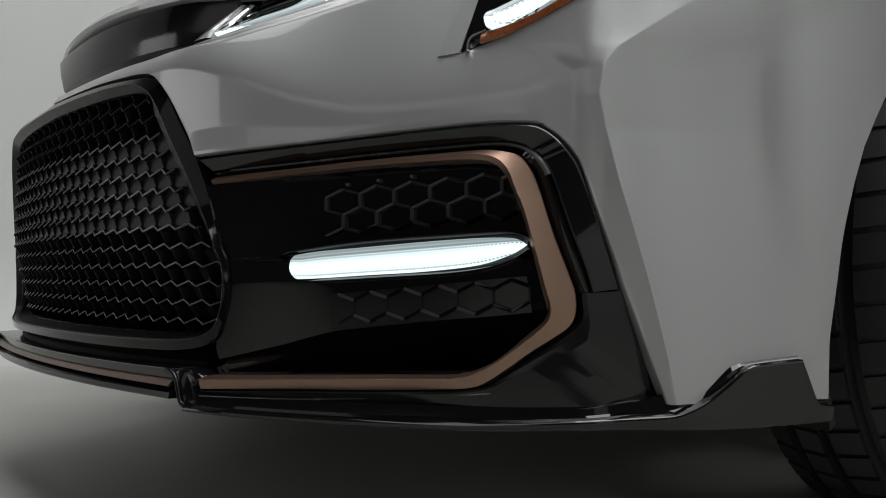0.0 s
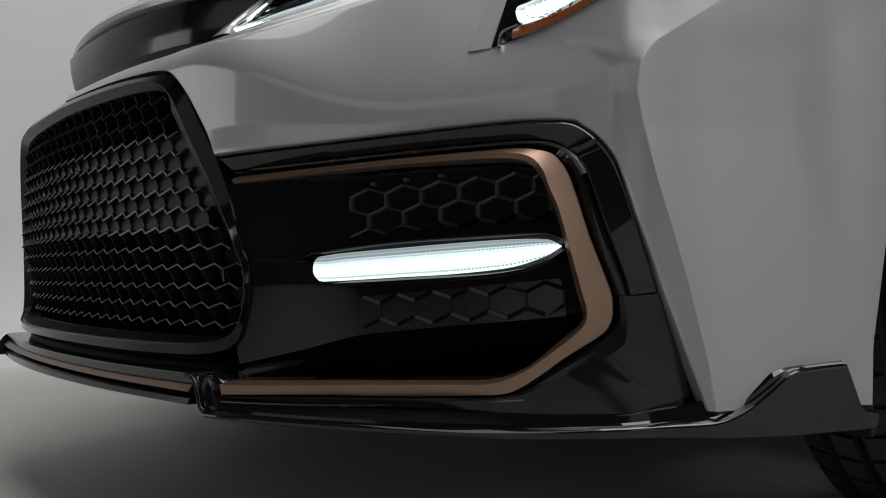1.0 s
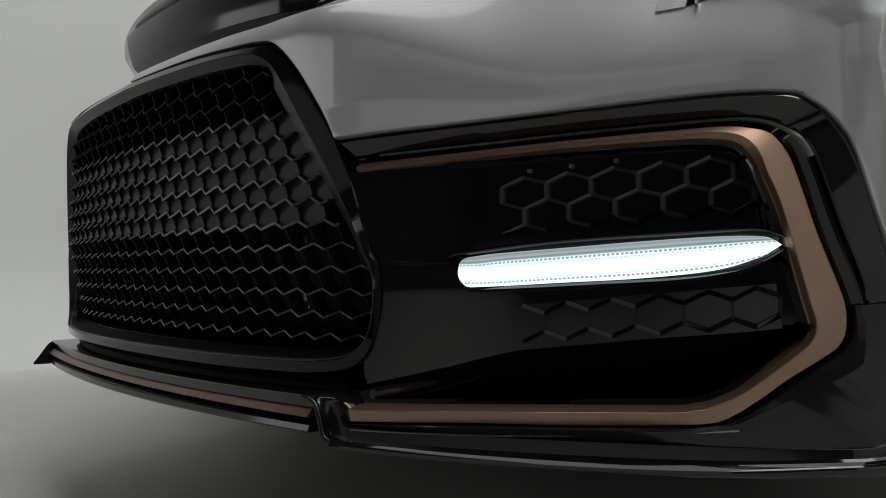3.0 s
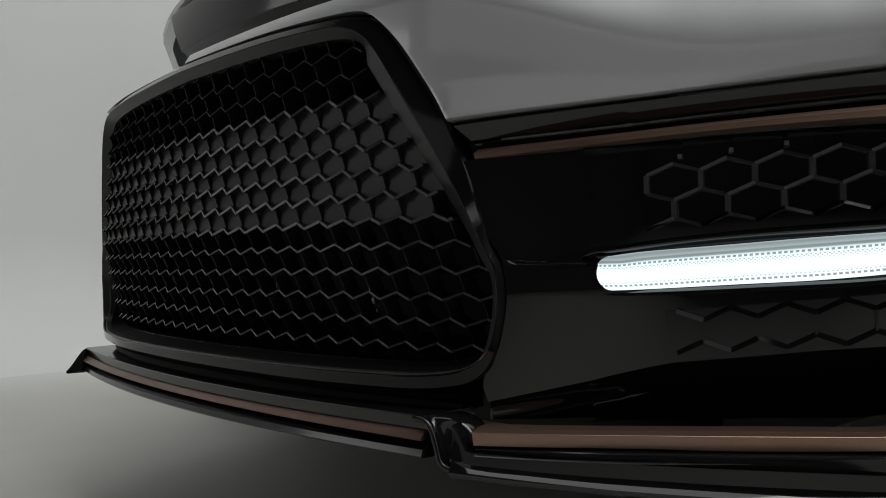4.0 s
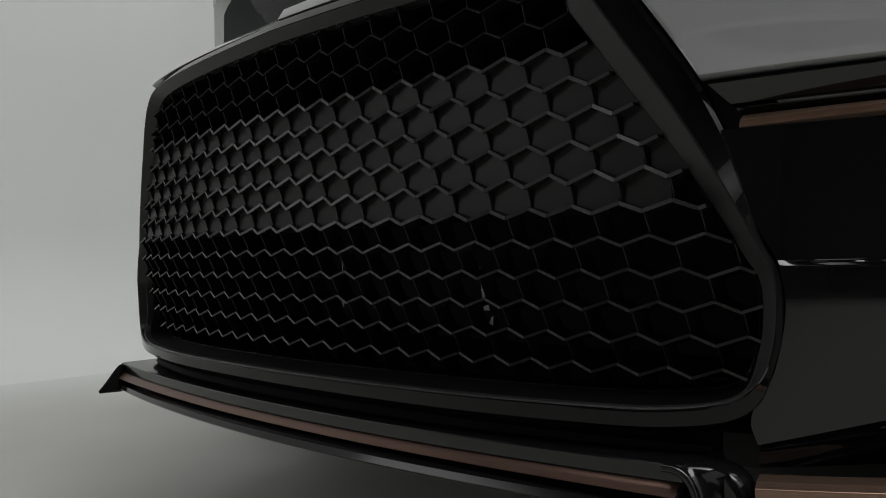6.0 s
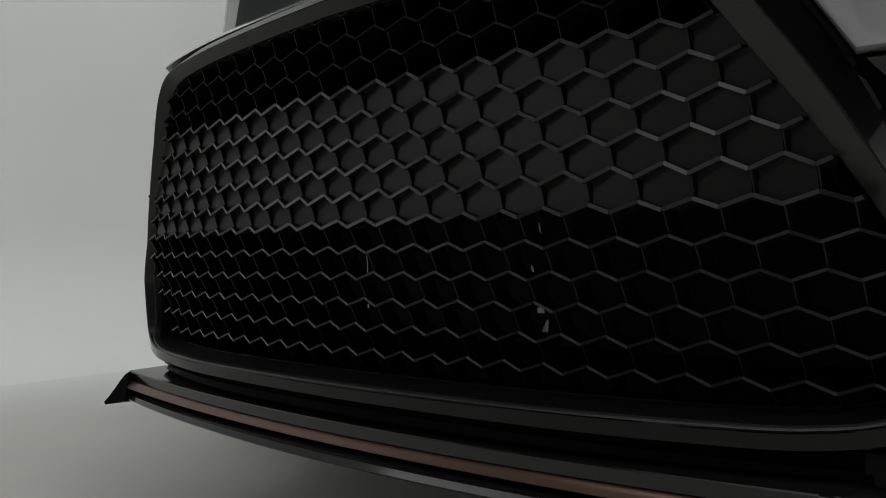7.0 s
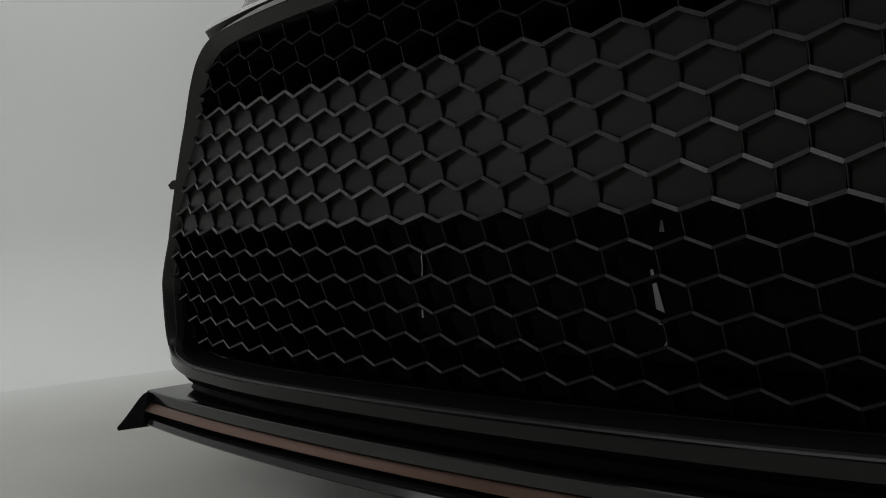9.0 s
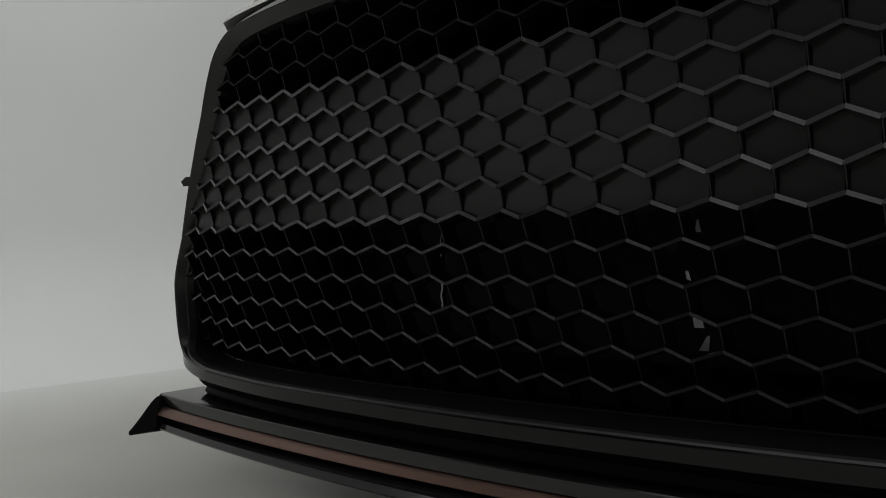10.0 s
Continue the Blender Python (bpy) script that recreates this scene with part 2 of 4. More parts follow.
def crease(q, z):
    """The corner is flat up to the crease and turns away behind it."""
    c = float(np.interp(z, CREASE_Z, CREASE_Q)) - .005
    top = .30 * max(0.0, min(c, .93) - .858) * (1 - fade(z, .43, .47))
    seam = float(np.interp(z, [p[1] for p in SEAM], [p[0] for p in SEAM])) + .004 if z < .412 else 0.0
    start = min(c - .012, max(.832 - 2 * max(0.0, z - .462), c - .06 - 3 * max(0.0, z - .462), seam))
    ridge = .0095 * (1 - fade(z, .45, .62)) * max(0.0, 1 - (c - q) / (c - start) if q < c else 1 - (q - c) / .15)
    if q <= .858:
        return ridge
    if q < c:
        return ridge + top * (q - .858) / max(1e-4, c - .858)
    return ridge + top * max(0.0, 1 - (q - c) / (1.10 - min(c, 1.05)))


def flare(q, z):
    """The lower edge turns out beside the grille."""
    low = float(np.interp(q, [p[0] for p in NOSE_LOW[7:]], [p[1] for p in NOSE_LOW[7:]]))
    band = .030 * (1 - .65 * fade(q, .42, .62))
    return .16 * max(0.0, low + band - z) * fade(q, .38, .41) * (1 - fade(q, .56, .68))


def skin_depth(q, z, v):
    return lean_back(q, z) + crease(q, z) + flare(q, z)


def bumper_cover(side):
    """Bumper and corner in one skin, from the centre line to the wheel arch."""
    b = Build()
    vs = np.r_[0, .004, .012, .03, np.linspace(.03, 1, 60)[1:]]
    drop = [-.009, -.0022, -.0004] + [-.008 * fade(v, .86, 1.0) for v in vs[3:]]
    th = .004
    def pair(q, z, d):
        d += skin_depth(q, z, 0) + (lean_back(q, z) * 1.3 if side < 0 else 0.0)
        return skin(side * q, z, d), skin(side * q, z, d - th)
    a1, b1 = dense(NOSE_LOW, 16, (7,)), dense(NOSE_TOP, 16, (7,))
    ease_out = lambda q: 1 - fade(q, .60, .70)
    nose = [[pair(qa + (qb - qa) * v, za + (zb - za) * v, d * (ease_out(qa) if v > .5 else 1)) for v, d in zip(vs, drop)] for (qa, za), (qb, zb) in zip(a1, b1)]
    # rows of the corner: along the seam, then up the end of the nose
    rows = [(q, z, 1.0, 0.0) for q, z in dense(SEAM, 5)[:-1]]
    (qa, za), (qb, zb) = a1[-1], b1[-1]
    rows += [(qa + (qb - qa) * v, za + (zb - za) * v, 0.0, d if v < .5 else 0.0) for v, d in zip(vs, drop)]
    zs, qs = [z for _, z in ARCH], [q for q, _ in ARCH]
    before = [0, .01, .03, *np.linspace(.07, .80, 12), .90, .95, .98]
    after = [0, .006, .018, .04, *np.linspace(.07, 1, 26)]
    corner = []
    for q, z, edge, d0 in rows:
        qe = float(np.interp(z, zs + [.62], qs + [1.33]))
        ze = z if z > .15 else .15
        qc = max(q + .01, float(np.interp(z, CREASE_Z, CREASE_Q)) - .005)
        line = [q + (qc - q) * v for v in before] + [qc + (qe - qc) * v for v in after]
        row = []
        for k, qq in enumerate(line):
            v = (qq - q) / (qe - q)
            row.append(pair(qq, z + (ze - z) * v, edge * (-.010, -.004, -.001)[k] if k < 3 and edge else d0 * max(0.0, 1 - v * 80)))
        corner.append(row)
    for g in (nose, corner):
        for k in (0, 1):
            b.grid([[p[k] for p in row] for row in g])
    b.grid([[row[0][0] for row in nose], [row[0][1] for row in nose]])
    b.grid([[row[0][0] for row in corner[:41]], [row[0][1] for row in corner[:41]]])
    b.grid([[row[-1][0] for row in corner], [row[-1][1] for row in corner]])
    b.grid([[p[0] for p in corner[0]], [p[1] for p in corner[0]]])
    b.grid([[p[0] for p in corner[-1]], [p[1] for p in corner[-1]]])
    b.done("bumper_cover", PAINT, car, "grey metallic painted bumper cover with a creased corner")


# ---------------------------------------------------------------- grille
RIDGE = [(0, .507), (.16, .5045), (.25, .5015), (.287, .4985), (.306, .4930), (.319, .4855), (.329, .4765), (.341, .461), (.361, .4312), (.3795, .4042),
         (.399, .3733), (.4197, .337), (.430, .317), (.4375, .300), (.4455, .2845), (.448, .267), (.4465, .2455), (.4425, .2290), (.4365, .2180), (.4270, .2095), (.4120, .2035), (.385, .1992), (.34, .1968), (.20, .1955), (0, .1950)]


def closed_loop(half, steps):
    line = dense(half, steps)
    other = [(-q, z) for q, z in line[::-1]][1:-1]
    return [tuple(p) for p in line] + other


def sweep_loop(loop, profile):
    """profile: (outward in the face, proud) pairs, swept along a closed loop of (q, z)."""
    n, g = len(loop), []
    mid_q, mid_z = 0.0, .34
    for i, (q, z) in enumerate(loop):
        a, b = loop[i - 1], loop[(i + 1) % n]
        t = np.array([b[0] - a[0], b[1] - a[1]])
        t /= np.hypot(*t)
        nrm = np.array([-t[1], t[0]])
        if nrm @ np.array([q - mid_q, z - mid_z]) < 0:
            nrm = -nrm
        slim = 1 - .84 * (1 - fade(z, .295, .392)) * fade(abs(q), .385, .425)
        slim = slim + (.6 - slim) * (1 - fade(z, .203, .228))
        slim *= (1 + .15 * fade(z, .37, .40)) * (1 - .50 * fade(z, .478, .500))
        if q < 0:
            slim = .5 + .1 * (1 - fade(z, .203, .228))
        row = []
        for o, d in profile(q, z) if callable(profile) else profile:
            o = o * slim if o > 0 else o
            row.append(skin(q + nrm[0] * o, z + nrm[1] * o, d))
        g.append(row)
    return g


def inset(q, z):
    """The bezel round the loop: its width inwards, its depth, and how far in and how deep the lip lies."""
    side = fade(z, .206, .240) * (1 - fade(z, .470, .492)) * fade(abs(q), .26, .32)
    wide = float(np.interp(z, [.22, .28, .33, .40, .46], [.008, .009, .013, .018, .020]))
    wide *= 1 if q > 0 else .45
    low = 1 - fade(z, .203, .235)
    mix = lambda top, bottom, flank: (bottom * low + top * (1 - low)) * (1 - side) + flank * side
    return mix(.0085, .0014, wide), mix(.011, .0045, .011), mix(.0095, .0075, wide + .004), mix(.019, .030, .028)


def grille_frame():
    loop = closed_loop(RIDGE, 6)
    b = Build()

    def outer(q, z):
        """A face that falls away from the ridge, upright along the bottom."""
        low = 1 - fade(z, .203, .228)
        slope = [(-.0008, .0030), (.0002, .0034), (.0012, .0030), (.0150, -.0030), (.0176, -.0052), (.0188, -.011), (.018, -.024), (0, -.036)]
        upright = [(-.0008, .0030), (.0002, .0034), (.0014, .0030), (.0170, .0016), (.0184, .0004), (.0188, -.006), (.018, -.024), (0, -.036)]
        return [(a[0] + (c[0] - a[0]) * low, a[1] + (c[1] - a[1]) * low) for a, c in zip(slope, upright)]
    b.grid(sweep_loop(loop, outer), wrap=True)
    ob = b.done("grille_frame", FRAME, car, "gloss black grille surround", 14)
    face, wall, lip = Build(), Build(), Build()

    def face_line(q, z):
        w, deep, _, _ = inset(q, z)
        return [(-.0008, .0030), (-.0016, .0020), (.001 - w, .0042 - deep), (-w, .003 - deep), (-.0004 - w, -deep - .006)]

    def wall_line(q, z):
        w, deep, at, back = inset(q, z)
        return [(-.0010, -.010), (.0012 - w, -deep - .004), (.0004 - w, -deep - .0005), (.001 - at, .001 - back), (-at, -.0005 - back), (-.001 - at, -.022 - back)]

    def lip_line(q, z):
        _, _, at, back = inset(q, z)
        return [(-at + o, d - back) for o, d in ((-.0002, -.0012), (-.0008, -.0004), (-.0008, .0006), (-.0001, .0014), (.0008, .0012))]
    face.grid(sweep_loop(loop, face_line), wrap=True)
    face.done("inner_bezel", BEZEL, ob, "satin black inner bezel", 14)
    wall.grid(sweep_loop(loop, wall_line), wrap=True)
    wall.done("bezel_wall", INNER, ob, "matt black wall inside the bezel", 30)
    lip.grid(sweep_loop(loop, lip_line), wrap=True)
    lip.done("bezel_lip", MESHB, ob, "fine moulded lip inside the bezel", 60)
    return ob


PITCH, COL0, ROW, ROW0 = .0344, 0.0, .0215, .4340


def mesh_y(x, z):
    y = -.0094 + .198 * x * x + .8 * max(0.0, abs(x) - .31) ** 2
    if z < .325:
        y += (.325 - z) * .20
    return y


def inside(loop, x, z):
    hit = False
    for (x1, z1), (x2, z2) in zip(loop, loop[1:] + loop[:1]):
        if (z1 > z) != (z2 > z) and x < x1 + (z - z1) / (z2 - z1) * (x2 - x1):
            hit = not hit
    return hit


def node(row, col, kind):
    """kind +1: upper node of a zigzag line, -1: lower node."""
    x = COL0 + PITCH * col
    z = ROW0 - ROW * row + (.0040 if row < 5 else .0031) * kind
    y = mesh_y(x, z) + (.0045 if kind > 0 else 0.0)
    return np.array([x, y, z])


def grille_mesh(frame_ob):
    edge = sweep_loop(closed_loop(RIDGE, 3), lambda q, z: [(-inset(q, z)[2] + .001, 0.0)])
    loop = [(r[0][0], r[0][2]) for r in edge]
    b, webs, upper = Build(), Build(), Build()

    def rib(p, r, w=.0016, depth=.018, slant=0.0, into=b, spread=1.7):
        ip, ir = inside(loop, p[0], p[2]), inside(loop, r[0], r[2])
        if not (ip or ir):
            return
        if not (ip and ir):
            inn, out = (p, r) if ip else (r, p)
            lo, hi = 0.0, 1.0
            for _ in range(8):
                m = (lo + hi) / 2
                c = inn + (out - inn) * m
                lo, hi = (m, hi) if inside(loop, c[0], c[2]) else (lo, m)
            p, r = inn, inn + (out - inn) * lo
            if np.linalg.norm(r - p) < .002:
                return
        t = (r - p) / np.linalg.norm(r - p)
        up = np.cross(t, (0, 1, 0))
        up /= np.linalg.norm(up)
        back = np.array([0, depth, 0])
        if up[2] < 0:
            up = -up
        wide, lay = up * w * spread, np.array([0, slant, 0])
        into.box([p - up * w, r - up * w, r + up * w + lay, p + up * w + lay, p - wide + back, r - wide + back, r + wide + back, p + wide + back])

    for row in range(-4, 12):
        for c in range(-14, 15):
            half = 0.5 if row % 2 == 0 else 0.0
            peak, valley, last = node(row, c + half, 1), node(row, c + half + .5, -1), node(row, c + half - .5, -1)
            wide = .0013 if 0 <= row < 6 else .0010 if row >= 6 else .0008
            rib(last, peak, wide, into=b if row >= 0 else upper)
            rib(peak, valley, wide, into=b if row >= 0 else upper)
            set_back = np.array([0, .0034 if 0 <= row < 5 else .0024, 0])
            rib(valley + set_back, node(row + 1, c + half + .5, 1) + set_back, .0004, .016, 0.0, webs, 3.2)
    mesh = b.done("grille_mesh", MESHB, car, "black plastic honeycomb grille mesh", 20)
    webs.done("mesh_web", WEB, mesh, "grained black webs between the mesh rows, shade in their colour", 20)
    # Same mesh: the top frame's shadow is put into this blacker material.
    upper.done("upper_mesh_shaded", BACK, mesh, "upper rows of the mesh with frame shade in their colour", 20)
    # closed cells of the middle band
    w, h, v = PITCH * .47, ROW * .5 + .0030, ROW * .5 - .0040
    pb = Build()
    ring = lambda k, y: [np.array([x * k, y, z * k]) for x, z in ((0, h), (w, v), (w, -v), (0, -h), (-w, -v), (-w, v))]
    r1, r2, r3 = ring(1.02, .004), ring(1.0, .0004), ring(.97, 0)
    pb.v = r1 + r2 + r3
    pb.f = [(5, 4, 3, 2, 1, 0), tuple(range(12, 18))]
    for o in (0, 6):
        pb.f += [(o + i, o + (i + 1) % 6, o + 6 + (i + 1) % 6, o + 6 + i) for i in range(6)]
    first = None
    for row in range(0, 5):
        for c in range(-14, 15):
            half = 0.5 if row % 2 == 0 else 0.0
            x, z = COL0 + PITCH * (c + half), ROW0 - ROW * (row + .5)
            if not inside(loop, x, z):
                continue
            if first is None:
                first = pb.done("cell_panel", CELL, mesh, "", 8)
                ob = first
            else:
                ob = first.copy()
                scene.collection.objects.link(ob)
            ob.location = (x, mesh_y(x, z) + .0088, z)
            ob.rotation_euler = (radians(-2), 0, math.atan(.396 * x))
    # open box behind the mesh: back, roof and floor
    back = Build()
    xs = np.linspace(-.45, .45, 30)
    wall = [[np.array([x, .26, z]) for z in np.linspace(.16, .53, 6)] for x in xs]
    back.solid(wall, [[p + np.array([0, .01, 0]) for p in r] for r in wall])
    for z, t, x1 in ((.502, .006, .345), (.180, -.006, .42)):
        lid = [[np.array([x, y, z]) for y in np.linspace(mesh_y(x, z) + .040, .27, 5)] for x in np.linspace(-x1, x1, 30)]
        back.solid(lid, [[p + np.array([0, 0, t]) for p in r] for r in lid])
    for sx in (-1, 1):
        cheek = [[np.array([sx * (.44 if z < .30 else .44 - .5 * (z - .30)), y, z]) for y in (.10, .15, .20, .265)] for z in np.linspace(.175, .51, 12)]
        back.solid(cheek, [[p + np.array([sx * .006, 0, 0]) for p in r] for r in cheek])
    back.done("radiator_shroud", BACK, car, "black shroud behind the grille mesh")


# ---------------------------------------------------------------- fog lamp surround, both corners
BLACK_OUT = [(.4100, .3995), (.524, .403), (.622, .4067), (.700, .410), (.739, .4113), (.775, .411), (.798, .409), (.8155, .398), (.829, .382), (.838, .366),
             (.851, .330), (.866, .287), (.8755, .256)]
BRONZE_OUT = [(.431, .3785), (.524, .3815), (.591, .3845), (.653, .3868), (.711, .3885), (.745, .3892), (.765, .3870), (.7804, .3822), (.792, .3680), (.799, .350),
              (.812, .308), (.826, .271), (.832, .252), (.832, .233), (.826, .221), (.813, .212), (.789, .197), (.768, .182), (.746, .168), (.731, .163),
              (.704, .161), (.630, .158), (.538, .156), (.435, .151)]
BRONZE_IN = [(.4285, .3705), (.518, .3745), (.585, .3775), (.649, .3795), (.709, .3802), (.734, .3795), (.754, .3756), (.7665, .3635), (.773, .349), (.782, .327),
             (.791, .292), (.800, .254), (.804, .238), (.801, .226), (.789, .215), (.780, .208), (.766, .197), (.750, .186), (.729, .177), (.718, .175),
             (.704, .173), (.629, .171), (.538, .168), (.435, .164)]


def chin(q, z):
    """The chin stands proud low down near the middle."""
    return .024 * (1 - fade(abs(q), .42, .84)) * (1 - fade(z, .165, .215))


def fog_corner(side):
    b = Build()
    a, c = dense(BLACK_OUT, 8), dense(BRONZE_OUT[:13], 8)
    prof = [(0, -.012), (.015, -.0034), (.035, -.0007), (.07, .0), (.60, .0004), (.64, -.0002), (.68, -.0036), (.74, -.0016), (.78, -.0018), (.95, -.0085), (1.0, -.012)]
    b.solid(*ruled(a, c, prof, side, .010, lambda q, z, v: .02 * fade(z, .376, .392) * min(0.0, .12 - v)))
    b.done("fog_lamp_surround", GLOSS, car, "gloss black fog lamp surround", 14)
    # The surround's highlight line, made as an added strip in paler grey.
    bead = [(.62, -.006), (.65, -.0020), (.68, -.0006), (.71, .0), (.74, -.0006), (.77, -.0020), (.80, -.006)]
    b = Build()
    b.solid(*ruled(a[2:70], c[2:70], bead, side, .004, lambda q, z, v: -.0135 * fade(z, .376, .392) + .0022))
    b.done("highlight_bead", RIBS, car, "grey bead standing in for a highlight along the surround", 80)
    if side > 0:
        # Likewise the highlight below the bronze trim, an added paler strip.
        line = dense([(.437, .1445), (.52, .1465), (.57, .148), (.64, .1515), (.70, .155), (.752, .159)], 10)
        b = Build()
        b.solid(*ruled(line + np.array([0, .0011]), line - np.array([0, .0011]), [(0, -.003), (.15, .0012), (.35, .0022), (.5, .0025), (.65, .0022), (.85, .0012), (1, -.003)], side, .004,
                       lambda q, z, v: chin(q, z)))
        b.done("highlight_bead", RIBS, car, "grey bead standing in for a highlight below the bronze trim", 80)
    # panel below the seam
    out = [(.8765, .254), (.8955, .200), (.913, .153), (.905, .1485), (.86, .147), (.80, .1465), (.76, .146), (.715, .1445), (.68, .1445), (.60, .146), (.52, .146), (.437, .146)]
    inn = [(.834, .252), (.834, .233), (.828, .220), (.815, .211), (.791, .196), (.770, .181), (.748, .167), (.731, .1625), (.704, .160), (.630, .1575), (.538, .155), (.437, .150)]
    b = Build()
    prof2 = [(0, -.010), (.010, -.0016), (.022, .0), (.5, .0), (.84, .0), (.93, -.0014), (.97, -.006), (1, -.012)]
    b.solid(*ruled(dense(out, 6, (2,)), dense(inn, 6, (2,)), prof2, side, .010, lambda q, z, v: chin(q, z) + .85 * (z - .148) * (1 - fade(q, .66, .76))))
    b.done("corner_panel", CORNER, car, "gloss black lower corner panel", 14)
    # bronze trim
    b = Build()
    a, c = dense(BRONZE_OUT, 8), dense(BRONZE_IN, 8)
    if side < 0:
        a, c = a[16:-26], c[16:-26]
    n = len(a)
    f, k = [], []
    for i in range(n):
        u = i / (n - 1)
        m = .50 + .33 * fade(u, .20, .36)
        base, inner = -.0044 + .0030 * fade(u, .62, .80), -.0026 - .0038 * fade(u, .22, .36)
        prof3 = [(0, -.012), (.015, base - .0014), (.045, base), (m - .03, .0012), (m, .0016), (m + .03, .0012), (.95, inner), (.985, inner - .0014), (1.0, -.015)]
        x, y = ruled(a[i:i + 1], c[i:i + 1], prof3, side, .010, lambda q, z, v: chin(q, z))
        f += x
        k += y
    b.solid(f, k)
    b.done("bronze_trim", BRONZE, car, "satin bronze trim strip round the fog lamp", 13)
    # recess: side next to the grille, then the back panel
    fold_q, fold_z = [.436, .515, .533, .575, .642, .741, .804], [.180, .198, .203, .213, .220, .231, .2375]

    def depth(q, z, v=0):
        zc = float(np.interp(q, fold_q, fold_z))
        t = fade(q, .40, .585)
        low = -.003 - t * (.0194 + .20 * (1 - fade(q, .46, .60)) * (.263 - max(zc, min(z, .263))))
        high = -.003 - t * .0340 - .005 * fade(q, .515, .562) - .06 * max(0.0, min(q, .74) - .5635) + .05 * max(0.0, z - .289) * t
        up = fade(z, .287, .291)
        return low * (1 - up) + high * up - 1.1 * max(0.0, zc - z) + .6 * chin(q, z) * fade(zc - z, .0, .02)
    near = [(.4075, .3700), (.4190, .348), (.4375, .310), (.4480, .2905), (.4495, .284), (.4520, .268), (.4505, .249), (.444, .222), (.434, .205), (.4305, .193), (.434, .180)]
    far = [(.515, z) for z in (.3735, .348, .312, .2905, .284, .268, .251, .230, .215, .205, .198)]
    across = [(v, 0) for v in np.linspace(0, 1, 30)]
    b = Build()
    if side > 0:
        b.solid(*ruled(dense(near, 5), dense(far, 5), across, side, .004, depth))
    top = dense([(.515, .3738)] + BRONZE_IN[2:13], 6)
    low = dense([(.515, .166), (.590, .1685), (.640, .171), (.690, .172), (.716, .174), (.738, .181), (.758, .192), (.772, .202), (.783, .210), (.792, .217), (.801, .226), (.804, .238)], 6)
    fold = []
    for (qa, za), (qb, zb) in zip(top, low):
        lo, hi = 0.0, 1.0
        for _ in range(20):
            m = (lo + hi) / 2
            lo, hi = (m, hi) if za + (zb - za) * m > np.interp(qa + (qb - qa) * m, fold_q, fold_z) else (lo, m)
        fold.append((qa + (qb - qa) * lo, za + (zb - za) * lo))
    b.solid(*ruled(top, fold, [(0, .011), (.012, .008), (.025, 0)] + [(v, 0) for v in np.linspace(.05, 1, 34)], side, .004, depth))
    low_near = [(.436, .180), (.434, .173), (.434, .166)]
    low_far = [(.515, .198), (.515, .182), (.515, .166)]
    bf = Build()
    if side > 0:
        bf.solid(*ruled(dense(low_near, 4), dense(low_far, 4), across, side, .004, depth))
    bf.solid(*ruled(fold, low, [(v, 0) for v in np.linspace(0, .93, 10)] + [(.96, 0), (.98, .010), (1, .022)], side, .004, depth))
    bf.done("recess_floor", GLOSS, car, "gloss black underside of the fog lamp recess", 24)
    # fine moulded line from the grille to the running light
    for zl in (.2865, .2895):
        b.solid(*ruled([(q, zl + .0006) for q in np.linspace(.458, .516, 8)], [(q, zl - .0006) for q in np.linspace(.458, .516, 8)], [(0, 0), (.5, .0012), (1, 0)], side, .004,
                       lambda q, z, v: depth(q, z) + .0004))
    panel = b.done("recess_panel", GLOSS, car, "gloss black panel inside the fog lamp recess", 24)
    b = Build()
    up = [(.5725, .2515), (.63, .2560), (.69, .2610), (.74, .2655), (.785, .269)]
    dn = [(.5715, .2145), (.63, .2195), (.69, .2245), (.74, .2285), (.790, .2330)]
    b.solid(*ruled(dense(up, 4), dense(dn, 4), [(0, -.003), (.02, .0012), (.98, .0012), (1, -.003)], side, .004, lambda q, z, v: depth(q, z) + .0012))
    b.done("inset_panel", INSET, panel, "satin black inset")
    # daytime running light in its housing
    def capsule(qc, zc, rq, rz, upper, lower):
        """Upper and lower line of a bar with a round inner end."""
        arc = [(math.cos(w), math.sin(w)) for w in np.linspace(0, math.pi / 2, 9)]
        u = [(qc - rq * co, zc + rz * si) for co, si in arc]
        l = [(qc - rq * co, zc - rz * si) for co, si in arc]
        return np.vstack([u, dense([u[-1], *upper], 8)[1:]]), np.vstack([l, dense([l[-1], *lower], 8)[1:]])
    up, dn = capsule(.5345, .2795, .0138, .0130, [(.560, .2952), (.620, .2988), (.680, .3025), (.736, .3050), (.7687, .3048), (.7793, .3026), (.7868, .2980)],
                     [(.560, .2674), (.620, .2704), (.680, .2733), (.736, .2789), (.7687, .2880), (.7793, .2932), (.7868, .2980)])
    ou, od = capsule(.5260, .2795, .0225, .0185, [(.583, .3045), (.640, .3085), (.700, .3110), (.749, .3125), (.775, .311), (.797, .300)],
                     [(.583, .2625), (.640, .2650), (.700, .2680), (.738, .2725), (.768, .281), (.797, .300)])
    sink = lambda q, z, v: -float(np.interp(q, [.50, .52, .62, .79], [.0125, .0125, .0065, 0]))
    b = Build()
    housing_prof = [(0, -.03), (.012, -.012), (.03, -.0075), (.055, -.0062), (.08, -.0066), (.10, -.0085), (.15, -.014), (.5, -.016), (.85, -.014), (.90, -.0085), (.92, -.0066), (.945, -.0062), (.97, -.0075), (.988, -.012), (1, -.03)]
    b.solid(*ruled(ou, od, housing_prof, side, .012, sink))
    lamp = b.done("running_light", GLOSS, car, "daytime running light in a gloss black housing")
    b = Build()
    f, k = [], []
